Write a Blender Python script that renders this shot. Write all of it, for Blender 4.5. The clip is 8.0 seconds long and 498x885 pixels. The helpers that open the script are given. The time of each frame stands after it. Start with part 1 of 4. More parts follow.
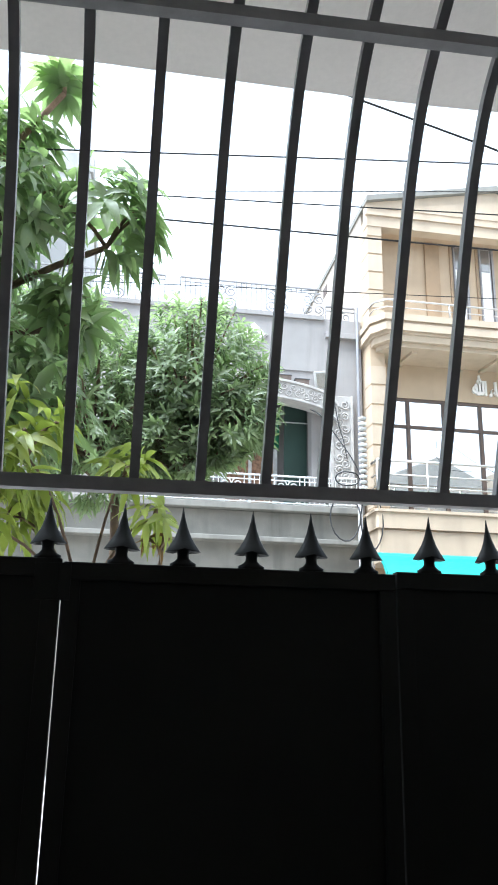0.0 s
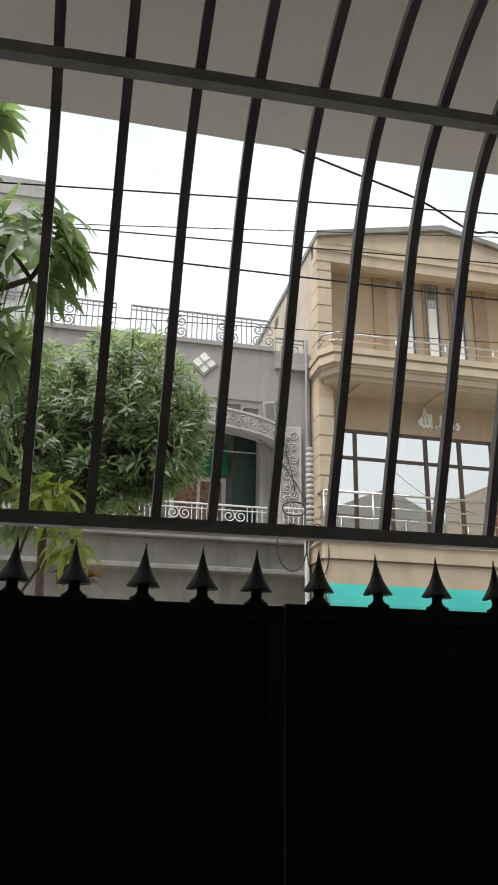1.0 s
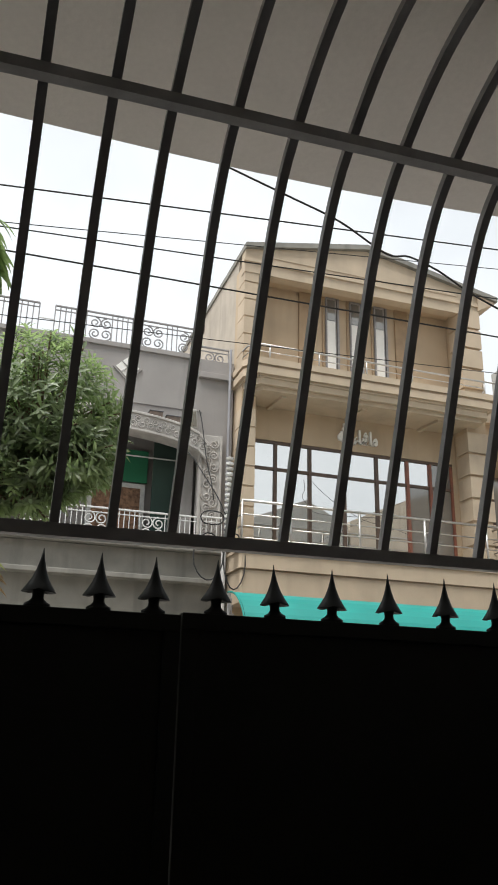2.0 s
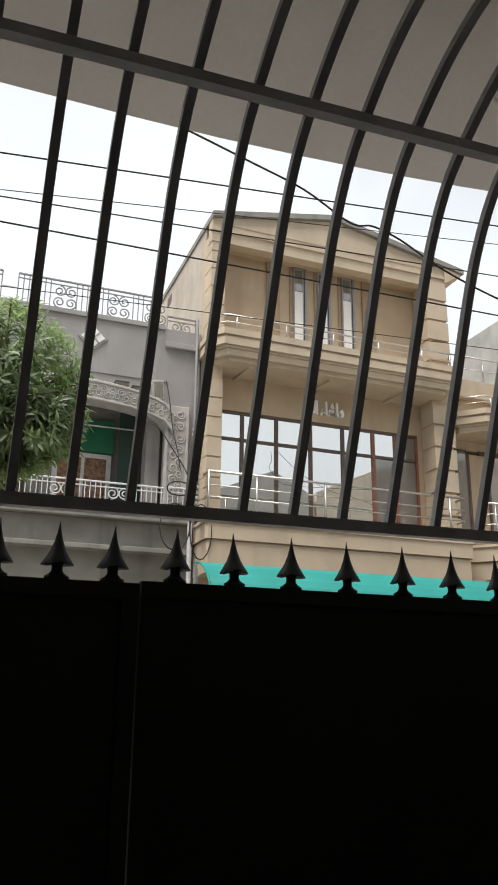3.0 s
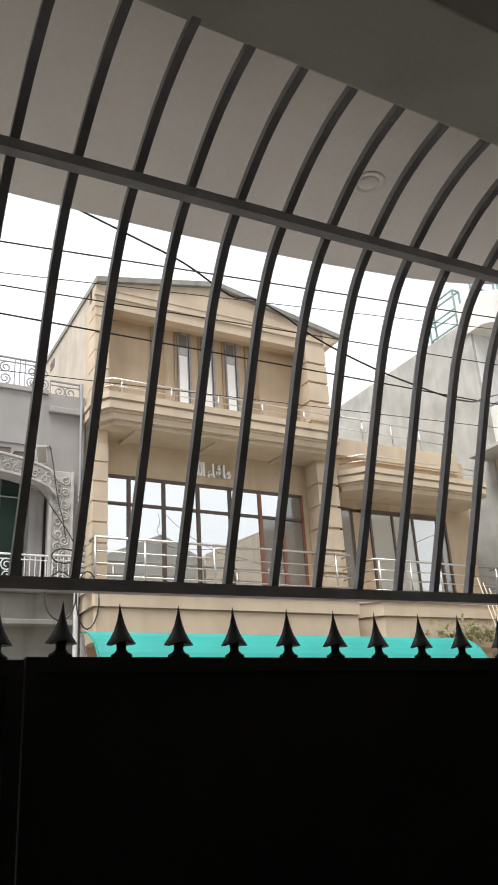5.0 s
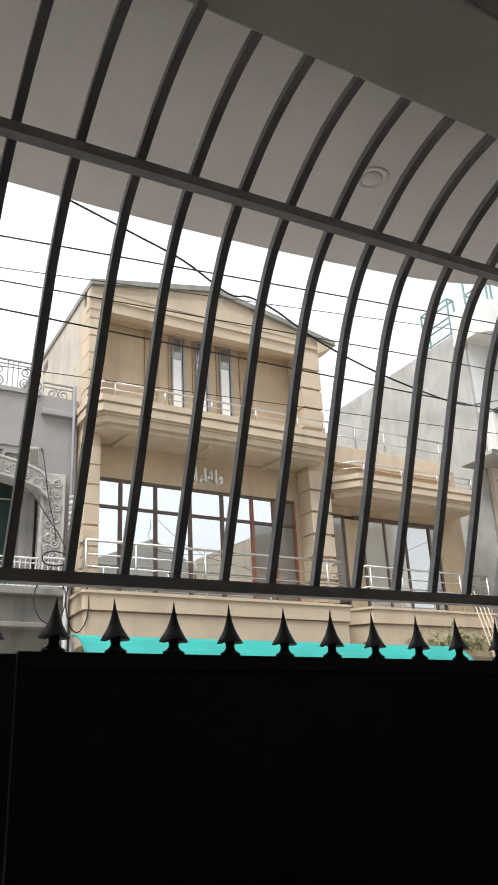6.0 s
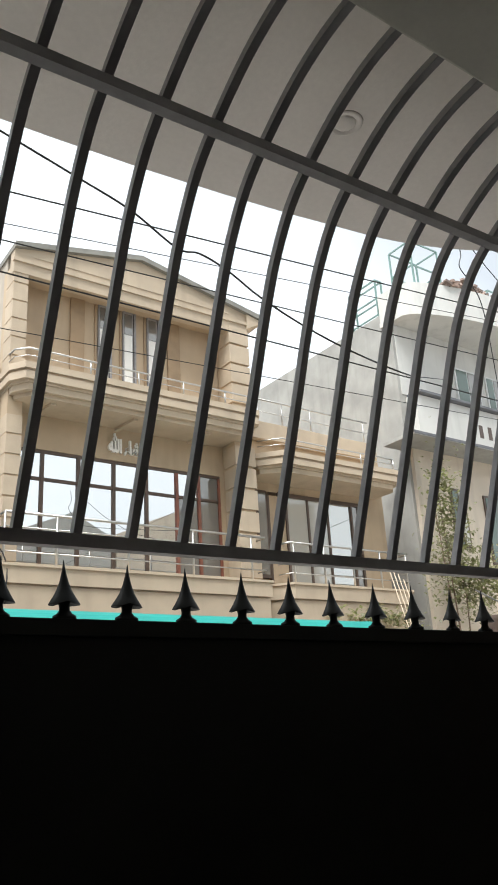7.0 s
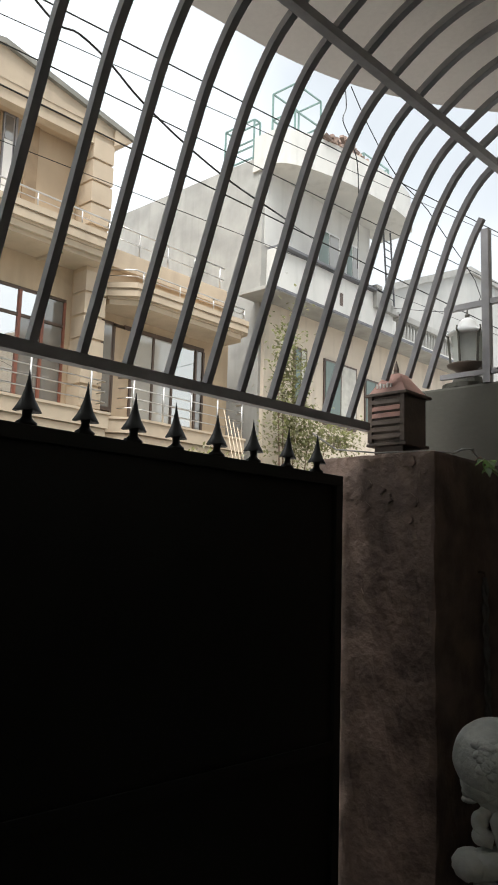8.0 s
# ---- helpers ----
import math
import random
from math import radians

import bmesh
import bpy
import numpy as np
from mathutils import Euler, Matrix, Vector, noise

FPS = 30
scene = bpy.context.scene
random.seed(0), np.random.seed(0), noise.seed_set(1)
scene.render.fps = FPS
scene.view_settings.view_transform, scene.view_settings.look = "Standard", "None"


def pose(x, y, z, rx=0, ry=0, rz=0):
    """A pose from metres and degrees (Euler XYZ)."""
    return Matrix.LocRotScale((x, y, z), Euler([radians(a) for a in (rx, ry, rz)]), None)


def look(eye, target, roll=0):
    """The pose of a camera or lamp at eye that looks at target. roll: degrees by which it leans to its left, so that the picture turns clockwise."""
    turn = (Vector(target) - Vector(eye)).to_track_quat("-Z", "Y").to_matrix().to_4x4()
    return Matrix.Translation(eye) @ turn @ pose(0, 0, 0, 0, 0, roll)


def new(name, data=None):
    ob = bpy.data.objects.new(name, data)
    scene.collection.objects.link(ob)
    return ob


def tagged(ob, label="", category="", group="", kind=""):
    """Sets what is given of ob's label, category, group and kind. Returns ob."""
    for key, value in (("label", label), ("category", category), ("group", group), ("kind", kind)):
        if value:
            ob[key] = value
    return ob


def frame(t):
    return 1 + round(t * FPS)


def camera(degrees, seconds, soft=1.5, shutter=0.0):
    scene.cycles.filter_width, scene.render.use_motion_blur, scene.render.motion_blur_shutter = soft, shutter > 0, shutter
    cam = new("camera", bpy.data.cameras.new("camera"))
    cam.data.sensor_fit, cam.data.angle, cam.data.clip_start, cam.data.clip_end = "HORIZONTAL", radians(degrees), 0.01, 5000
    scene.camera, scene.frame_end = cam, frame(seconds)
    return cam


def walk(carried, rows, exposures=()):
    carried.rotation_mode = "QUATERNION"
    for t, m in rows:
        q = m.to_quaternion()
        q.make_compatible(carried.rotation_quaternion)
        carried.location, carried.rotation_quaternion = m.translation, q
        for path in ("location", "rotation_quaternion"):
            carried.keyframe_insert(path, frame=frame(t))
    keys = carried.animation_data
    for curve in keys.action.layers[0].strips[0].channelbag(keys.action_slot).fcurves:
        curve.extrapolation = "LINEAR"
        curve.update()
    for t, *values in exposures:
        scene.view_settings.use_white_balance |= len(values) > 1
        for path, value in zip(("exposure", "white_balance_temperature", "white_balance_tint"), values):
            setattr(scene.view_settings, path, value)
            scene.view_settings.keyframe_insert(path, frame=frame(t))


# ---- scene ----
SKY, SUN = 0.99, 4.7
cam = camera(34.9, 8.0, 1.8)
EXPOSURES = [(0.0, 1.74, 5350, 7), (0.3, 1.32, 5650, 6), (0.6, 0.76, 5950, 8), (1.0, 0.48, 6200, 9), (1.4, 0.40, 6230, 9), (3.4, 0.42, 6250, 10), (4.0, 0.55, 6250, 10), (4.5, 0.64, 6230, 10), (5.0, 0.80, 6200, 11),
             (6.5, 0.84, 6050, 9), (7.4, 0.80, 6080, 8), (8.0, 0.82, 6180, 9)]
PATH = [
    (0, (-0.438, -1.624, 1.566), (-0.134, 0.271, 2.13), 1.1),
    (0.5, (-0.378, -1.652, 1.571), (-0.046, 0.226, 2.173), 1.3),
    (1, (-0.317, -1.696, 1.566), (0.092, 0.156, 2.201), 0.9),
    (1.5, (-0.295, -1.723, 1.566), (0.221, 0.089, 2.239), 1.4),
    (3, (-0.262, -1.727, 1.561), (0.416, 0.059, 2.152), 0.7),
    (3.5, (-0.266, -1.728, 1.562), (0.453, 0.048, 2.135), 1.4),
    (4, (-0.28, -1.734, 1.561), (0.486, 0.028, 2.118), 1.5),
    (4.5, (-0.275, -1.763, 1.567), (0.531, -0.058, 2.234), -0.6),
    (5, (-0.276, -1.779, 1.56), (0.641, -0.159, 2.291), -3.5),
    (6.5, (-0.274, -1.669, 1.542), (0.659, -0.065, 2.288), -2.8),
    (7, (-0.288, -1.576, 1.546), (0.819, -0.056, 2.227), -3.4),
    (7.5, (-0.285, -1.542, 1.529), (1.124, -0.215, 2.03), 2.5),
    (8, (-0.278, -1.518, 1.504), (1.18, -0.181, 1.797), 1.7),
]
walk(cam, [(t, look(e, g, r)) for t, e, g, r in PATH], EXPOSURES)

# ---------------------------------------------------------------- sky and light
world = bpy.data.worlds.new("overcast_sky")
scene.world = world
world.use_nodes = True
wn, wl = world.node_tree.nodes, world.node_tree.links
wn.clear()
w_sky = wn.new("ShaderNodeTexSky")
w_sky.sky_type = "NISHITA"
w_sky.sun_disc = False
w_sky.sun_elevation, w_sky.sun_rotation = radians(66), radians(243)
w_gain = wn.new("ShaderNodeVectorMath")
w_gain.operation = "SCALE"
w_gain.inputs["Scale"].default_value = 0.12
w_noise = wn.new("ShaderNodeTexNoise")
w_noise.inputs["Scale"].default_value = 1.6
w_noise.inputs["Detail"].default_value = 5
w_ramp = wn.new("ShaderNodeValToRGB")
w_ramp.color_ramp.elements[0].position, w_ramp.color_ramp.elements[0].color = 0.36, (0.51, 0.525, 0.53, 1)
w_ramp.color_ramp.elements[1].position, w_ramp.color_ramp.elements[1].color = 0.62, (0.83, 0.84, 0.83, 1)
w_mix = wn.new("ShaderNodeMix")
w_mix.data_type = "RGBA"
w_mix.inputs["Factor"].default_value = 0.94
w_back = wn.new("ShaderNodeBackground")
w_back.inputs["Strength"].default_value = SKY
w_out = wn.new("ShaderNodeOutputWorld")
wl.new(w_sky.outputs["Color"], w_gain.inputs[0])
wl.new(w_gain.outputs[0], w_mix.inputs["A"])
wl.new(w_noise.outputs["Fac"], w_ramp.inputs["Fac"])
wl.new(w_ramp.outputs["Color"], w_mix.inputs["B"])
wl.new(w_mix.outputs["Result"], w_back.inputs["Color"])
wl.new(w_back.outputs["Background"], w_out.inputs["Surface"])

sun = new("sun", bpy.data.lights.new("sun", "SUN"))
sun.data.energy, sun.data.angle, sun.data.color = SUN, radians(40), (1.0, 0.96, 0.9)
sun.matrix_world = look((-7, -3.6, 18), (0, 0, 0))


# ---------------------------------------------------------------- materials
def surface(name, base, dark=0.75, scale=6.0, rough=0.7, bump=0.15, metal=0.0, stain=0.0, per="", grain=60.0):
    """A procedural surface: base colour with cloudy variation, fine grain, optional stains and per-piece variation."""
    m = bpy.data.materials.new(name)
    m.use_nodes = True
    n, l = m.node_tree.nodes, m.node_tree.links
    b = n["Principled BSDF"]
    b.inputs["Metallic"].default_value = metal
    co = n.new("ShaderNodeTexCoord")
    big = n.new("ShaderNodeTexNoise")
    big.inputs["Scale"].default_value, big.inputs["Detail"].default_value = scale, 6
    fine = n.new("ShaderNodeTexNoise")
    fine.inputs["Scale"].default_value, fine.inputs["Detail"].default_value = grain, 3
    l.new(co.outputs["Object"], big.inputs["Vector"])
    l.new(co.outputs["Object"], fine.inputs["Vector"])
    ramp = n.new("ShaderNodeValToRGB")
    ramp.color_ramp.elements[0].position = 0.3
    ramp.color_ramp.elements[0].color = (*[c * dark for c in base], 1)
    ramp.color_ramp.elements[1].position = 0.62
    ramp.color_ramp.elements[1].color = (*base, 1)
    l.new(big.outputs["Fac"], ramp.inputs["Fac"])
    colour = ramp.outputs["Color"]

    def mixed(a, fac, b_col, mode="MIX"):
        x = n.new("ShaderNodeMix")
        x.data_type, x.blend_type = "RGBA", mode
        l.new(a, x.inputs["A"])
        x.inputs["B"].default_value = b_col
        if fac is None:
            x.inputs["Factor"].default_value = 0.5
        else:
            l.new(fac, x.inputs["Factor"])
        return x.outputs["Result"]

    g = n.new("ShaderNodeMapRange")
    g.inputs["To Min"].default_value, g.inputs["To Max"].default_value = 0.0, 0.22
    l.new(fine.outputs["Fac"], g.inputs["Value"])
    colour = mixed(colour, g.outputs["Result"], (*[c * 0.45 for c in base], 1))
    if stain:
        mp = n.new("ShaderNodeMapping")
        mp.inputs["Scale"].default_value = (3.2, 3.2, 0.35)
        l.new(co.outputs["Object"], mp.inputs["Vector"])
        st = n.new("ShaderNodeTexNoise")
        st.inputs["Scale"].default_value, st.inputs["Detail"].default_value = 1.0, 8
        l.new(mp.outputs["Vector"], st.inputs["Vector"])
        r2 = n.new("ShaderNodeMapRange")
        r2.inputs["From Min"].default_value, r2.inputs["From Max"].default_value = 0.52, 0.75
        r2.inputs["To Max"].default_value = stain
        l.new(st.outputs["Fac"], r2.inputs["Value"])
        colour = mixed(colour, r2.outputs["Result"], (*[c * 0.35 for c in base], 1))
    if per:
        if per == "island":
            rnd = n.new("ShaderNodeNewGeometry").outputs["Random Per Island"]
        else:
            rnd = n.new("ShaderNodeObjectInfo").outputs["Random"]
        hsv = n.new("ShaderNodeHueSaturation")
        mr = n.new("ShaderNodeMapRange")
        mr.inputs["To Min"].default_value, mr.inputs["To Max"].default_value = 0.55, 1.5
        l.new(rnd, mr.inputs["Value"])
        l.new(mr.outputs["Result"], hsv.inputs["Value"])
        l.new(colour, hsv.inputs["Color"])
        colour = hsv.outputs["Color"]
    l.new(colour, b.inputs["Base Color"])
    rr = n.new("ShaderNodeMapRange")
    rr.inputs["To Min"].default_value, rr.inputs["To Max"].default_value = rough * 0.85, min(1, rough * 1.12)
    l.new(big.outputs["Fac"], rr.inputs["Value"])
    l.new(rr.outputs["Result"], b.inputs["Roughness"])
    if bump:
        bp = n.new("ShaderNodeBump")
        bp.inputs["Strength"].default_value, bp.inputs["Distance"].default_value = bump, 0.01
        l.new(fine.outputs["Fac"], bp.inputs["Height"])
        l.new(bp.outputs["Normal"], b.inputs["Normal"])
    return m


def leaf_surface(name, base):
    m = surface(name, base, 0.6, 9, 0.42, 0.1, per="island", grain=40)
    b = m.node_tree.nodes["Principled BSDF"]
    b.inputs["Transmission Weight"].default_value = 0.0
    n, l = m.node_tree.nodes, m.node_tree.links
    tr = n.new("ShaderNodeBsdfTranslucent")
    tr.inputs["Color"].default_value = (base[0] * 1.45, base[1] * 1.65, base[2] * 1.0, 1)
    mx = n.new("ShaderNodeMixShader")
    mx.inputs["Fac"].default_value = 0.48
    out = n["Material Output"]
    l.new(b.outputs["BSDF"], mx.inputs[1])
    l.new(tr.outputs["BSDF"], mx.inputs[2])
    l.new(mx.outputs["Shader"], out.inputs["Surface"])
    return m


def glass_surface(name, base, metal, rough=0.03):
    return surface(name, base, 0.94, 2.0, rough, 0.0, metal, grain=2.0)


M = {
    "gate": surface("black_gate_paint", (0.0125, 0.0132, 0.0110), 0.6, 5, 0.6, 0.06),
    # dark bars lifted to mid grey: the veil of lens haze is in this base
    "bar": surface("hazed_bar_paint", (0.36, 0.35, 0.355), 0.75, 14, 0.45, 0.12),
    "soffit": surface("white_soffit_paint", (0.82, 0.77, 0.725), 0.93, 3, 0.8, 0.1),
    "beam": surface("cream_beam_paint", (0.62, 0.60, 0.53), 0.9, 3, 0.8, 0.12, stain=0.3),
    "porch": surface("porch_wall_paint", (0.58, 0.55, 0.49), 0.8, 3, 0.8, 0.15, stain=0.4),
    "floor": surface("porch_floor_terrazzo", (0.32, 0.305, 0.275), 0.7, 4, 0.75, 0.2),
    "ground": surface("dusty_street_surface", (0.34, 0.32, 0.29), 0.75, 0.8, 0.9, 0.3, grain=30),
    "pillar": surface("red_brown_plaster", (0.25, 0.175, 0.14), 0.38, 9, 0.9, 0.8, stain=0.7, grain=38),
    "wallgrey": surface("rough_cement", (0.12, 0.115, 0.095), 0.75, 4, 0.9, 0.08, stain=0.5),
    "beige": surface("beige_plaster", (0.50, 0.385, 0.26), 0.85, 1.2, 0.85, 0.12, stain=0.22),
    "beige2": surface("beige_moulding", (0.52, 0.42, 0.305), 0.84, 1.5, 0.85, 0.1, stain=0.18),
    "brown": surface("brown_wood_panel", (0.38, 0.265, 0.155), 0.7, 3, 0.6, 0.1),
    "sidewall": surface("weathered_side_plaster", (0.47, 0.41, 0.335), 0.78, 1.6, 0.9, 0.2, stain=0.3),
    "greyhouse": surface("grey_paint_plaster", (0.33, 0.31, 0.295), 0.82, 1.4, 0.85, 0.15, stain=0.45),
    "greylight": surface("light_grey_moulding", (0.46, 0.435, 0.405), 0.8, 5, 0.85, 0.3, stain=0.4),
    "greydirty": surface("stained_grey_plaster", (0.255, 0.245, 0.215), 0.7, 1.8, 0.9, 0.2, stain=0.6),
    "white": surface("white_house_paint", (0.62, 0.605, 0.565), 0.9, 1.2, 0.8, 0.1, stain=0.25),
    "cream": surface("cream_house_paint", (0.66, 0.57, 0.46), 0.88, 0.8, 0.85, 0.12, stain=0.35),
    "cement": surface("bare_cement_render", (0.39, 0.38, 0.35), 0.72, 1.3, 0.95, 0.25, stain=0.28),
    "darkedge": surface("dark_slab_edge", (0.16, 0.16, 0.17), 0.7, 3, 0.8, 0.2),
    "farwall": surface("far_wall_paint", (0.48, 0.47, 0.44), 0.85, 0.6, 0.9, 0.1, stain=0.15),
    "steel": surface("polished_steel_tube", (0.58, 0.56, 0.53), 0.85, 6, 0.36, 0.02, 1.0),
    "whiteiron": surface("white_iron_paint", (0.72, 0.72, 0.70), 0.8, 12, 0.5, 0.1),
    "greyiron": surface("grey_iron_paint", (0.30, 0.29, 0.29), 0.8, 12, 0.5, 0.1),
    "glass": glass_surface("reflective_window_glass", (0.84, 0.84, 0.82), 0.95, 0.0),
    "glasspale": glass_surface("pale_curtain_glass", (0.50, 0.49, 0.45), 0.35, 0.05),
    "tealpane": glass_surface("green_tinted_glass", (0.15, 0.19, 0.165), 0.25, 0.08),
    "glassmid": glass_surface("grey_window_glass", (0.58, 0.58, 0.55), 0.8, 0.02),
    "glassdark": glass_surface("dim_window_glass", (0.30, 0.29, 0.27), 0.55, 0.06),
    "frame": surface("brown_window_frame", (0.10, 0.065, 0.045), 0.7, 6, 0.5, 0.08),
    "redframe": surface("red_brown_door_frame", (0.25, 0.09, 0.055), 0.7, 6, 0.5, 0.08),
    "curtain": surface("grey_curtain", (0.62, 0.60, 0.54), 0.75, 5, 0.9, 0.2),
    "patterned": surface("patterned_brown_curtain", (0.36, 0.21, 0.13), 0.3, 16, 0.9, 0.2),
    "green": surface("green_cloth_blind", (0.03, 0.20, 0.10), 0.75, 3, 0.85, 0.1),
    "darkgreen": surface("dark_green_blind", (0.035, 0.07, 0.055), 0.8, 3, 0.8, 0.1),
    "teal": surface("teal_awning_sheet", (0.008, 0.22, 0.19), 0.85, 2, 0.55, 0.08),
    "tealglass": surface("pale_green_steel_paint", (0.20, 0.305, 0.275), 0.8, 5, 0.5, 0.08),
    "brick": surface("old_brick", (0.38, 0.28, 0.23), 0.6, 6, 0.9, 0.4, per="object"),
    "cable": surface("black_cable", (0.02, 0.02, 0.02), 0.8, 8, 0.6, 0.05),
    "pipe": surface("grey_white_pipe", (0.31, 0.30, 0.28), 0.7, 8, 0.6, 0.1),
    "bark": surface("grey_brown_bark", (0.24, 0.165, 0.115), 0.6, 20, 0.9, 0.6),
    "mango": leaf_surface("mango_leaf", (0.235, 0.295, 0.17)),
    "bush": leaf_surface("bush_leaf", (0.225, 0.27, 0.175)),
    "yellow": leaf_surface("young_yellow_leaf", (0.28, 0.31, 0.08)),
    "dry": leaf_surface("dry_leaf", (0.20, 0.11, 0.05)),
    "creeper": leaf_surface("creeper_leaf", (0.20, 0.185, 0.12)),
    "statue": surface("weathered_white_plaster", (0.82, 0.82, 0.75), 0.7, 14, 0.8, 0.5, stain=0.3),
    "boxwood": surface("dark_brown_lamp_metal", (0.15, 0.11, 0.085), 0.6, 12, 0.6, 0.2),
    "copper": surface("faded_red_lamp_roof", (0.45, 0.25, 0.20), 0.6, 12, 0.7, 0.2),
    "lanternglass": surface("frosted_lantern_glass", (0.60, 0.62, 0.58), 0.85, 8, 0.35, 0.05),
    "rope": surface("dark_twisted_rope", (0.198, 0.187, 0.176), 0.6, 30, 0.9, 0.4),
    "letter": surface("white_letter_paint", (0.82, 0.80, 0.75), 0.95, 8, 0.6, 0.05),
}


M["gate"].node_tree.nodes["Principled BSDF"].inputs["Specular IOR Level"].default_value = 0.3


# ---------------------------------------------------------------- mesh helpers
def thing(name, label, category, at=(0, 0, 0), group="", kind=""):
    ob = new(name)
    ob.location = at
    ob.empty_display_size = 0.1
    return tagged(ob, label, category, group, kind)


def mesh_of(name, bm, material, smooth=False):
    bmesh.ops.recalc_face_normals(bm, faces=bm.faces)
    me = bpy.data.meshes.new(name)
    bm.to_mesh(me)
    bm.free()
    me.materials.append(M[material])
    if smooth:
        for p in me.polygons:
            p.use_smooth = True
    return me


def part(name, bm, material, parent=None, label="", smooth=False):
    """Links bm (in world metres) as one mesh object under a thing or a part."""
    ob = new(name, mesh_of(name, bm, material, smooth))
    if parent is not None:
        ob.parent = parent
        q = parent
        off = Vector()
        while q is not None:
            off += q.location
            q = q.parent
        ob.location = -off
    if label:
        ob["label"] = label
    return ob


def setting(name, bm, material, label, category):
    return tagged(part(name, bm, material), label, category, kind="structure")


def box(x0, x1, y0, y1, z0, z1, bev=0.0, bm=None):
    own = bmesh.new()
    bmesh.ops.create_cube(own, size=1.0)
    for v in own.verts:
        v.co = Vector(((x0 + x1) / 2 + v.co.x * (x1 - x0), (y0 + y1) / 2 + v.co.y * (y1 - y0), (z0 + z1) / 2 + v.co.z * (z1 - z0)))
    if bev:
        bmesh.ops.bevel(own, geom=own.edges[:], offset=bev, segments=2, affect="EDGES", profile=0.6)
    if bm is None:
        return own
    join(bm, own)
    return bm


def join(bm, other):
    me = bpy.data.meshes.new("tmp")
    other.to_mesh(me)
    other.free()
    bm.from_mesh(me)
    bpy.data.meshes.remove(me)
    return bm


def prism(points, axis, a0, a1, bm=None):
    """A polygon pushed along an axis: points are the two other coordinates in order."""
    bm = bm or bmesh.new()

    def at(p, a):
        return {"x": (a, p[0], p[1]), "y": (p[0], a, p[1]), "z": (p[0], p[1], a)}[axis]

    lo = [bm.verts.new(at(p, a0)) for p in points]
    hi = [bm.verts.new(at(p, a1)) for p in points]
    bm.faces.new(lo)
    bm.faces.new(hi[::-1])
    k = len(points)
    for i in range(k):
        bm.faces.new((lo[i], lo[(i + 1) % k], hi[(i + 1) % k], hi[i]))
    return bm


def tube(points, r, n=8, bm=None, square=False, caps=True):
    """A tube along a polyline; r is a number or one radius a point. square: a square section, faces along x."""
    bm = bm or bmesh.new()
    pts = [Vector(p) for p in points]
    rs = r if isinstance(r, (list, tuple)) else [r] * len(pts)
    n = 4 if square else n
    rings, side = [], None
    for i, p in enumerate(pts):
        d = (pts[min(i + 1, len(pts) - 1)] - pts[max(i - 1, 0)]).normalized()
        if side is None:
            ref = Vector((1, 0, 0)) if abs(d.x) < 0.9 else Vector((0, 0, 1))
            side = (ref - d * ref.dot(d)).normalized()
        else:
            side = (side - d * side.dot(d)).normalized()
        up = d.cross(side)
        k = math.sqrt(2) if square else 1.0
        off = math.pi / 4 if square else 0.0
        rings.append([bm.verts.new(p + (side * math.cos(off + 2 * math.pi * j / n) + up * math.sin(off + 2 * math.pi * j / n)) * rs[i] * k) for j in range(n)])
    for a, b in zip(rings, rings[1:]):
        for j in range(n):
            bm.faces.new((a[j], a[(j + 1) % n], b[(j + 1) % n], b[j]))
    if caps:
        bm.faces.new(rings[0][::-1])
        bm.faces.new(rings[-1])
    return bm


def lathe(profile, centre, n=16, bm=None, flat=1.0):
    """Turns (radius, height) pairs round a vertical axis; flat squeezes it in y."""
    bm = bm or bmesh.new()
    cx, cy, cz = centre
    rings = []
    for r, h in profile:
        rings.append([bm.verts.new((cx + r * math.cos(2 * math.pi * j / n), cy + flat * r * math.sin(2 * math.pi * j / n), cz + h)) for j in range(n)])
    for a, b in zip(rings, rings[1:]):
        for j in range(n):
            bm.faces.new((a[j], a[(j + 1) % n], b[(j + 1) % n], b[j]))
    bm.faces.new(rings[0][::-1])
    bm.faces.new(rings[-1])
    return bm


def bend(a, b, sag, n=14, wob=0.0):
    a, b = Vector(a), Vector(b)
    return [a.lerp(b, i / n) - Vector((0, 0, sag * 4 * (i / n) * (1 - i / n))) + Vector((0, 0, wob * math.sin(9 * i / n))) for i in range(n + 1)]


def smooth(points, n=5):
    """A rounded line through a few points."""
    pts = [Vector(q) for q in points]
    out = []
    for i in range(len(pts) - 1):
        a, b, c, d = pts[max(i - 1, 0)], pts[i], pts[i + 1], pts[min(i + 2, len(pts) - 1)]
        for j in range(n):
            f = j / n
            out.append(0.5 * (2 * b + (c - a) * f + (2 * a - 5 * b + 4 * c - d) * f**2 + (3 * b - a - 3 * c + d) * f**3))
    return out + [pts[-1]]


def spiral(cx, cz, y, r, turns=1.6, start=0.0, sign=1):
    k = int(14 * turns)
    return [(cx + sign * r * (1 - 0.75 * i / k) * math.cos(start + 2 * math.pi * turns * i / k), y, cz + r * (1 - 0.75 * i / k) * math.sin(start + 2 * math.pi * turns * i / k)) for i in range(k + 1)]


# ---------------------------------------------------------------- ground and porch
setting("ground", box(-300, 300, 0.3, 600, -0.3, -0.05), "ground", "grey asphalt street reaching far off", "ground")
setting("floor", box(-3.2, 6, -8.2, 0.296, -0.3, 0.0), "floor", "plain concrete floor of a covered car porch", "floor")


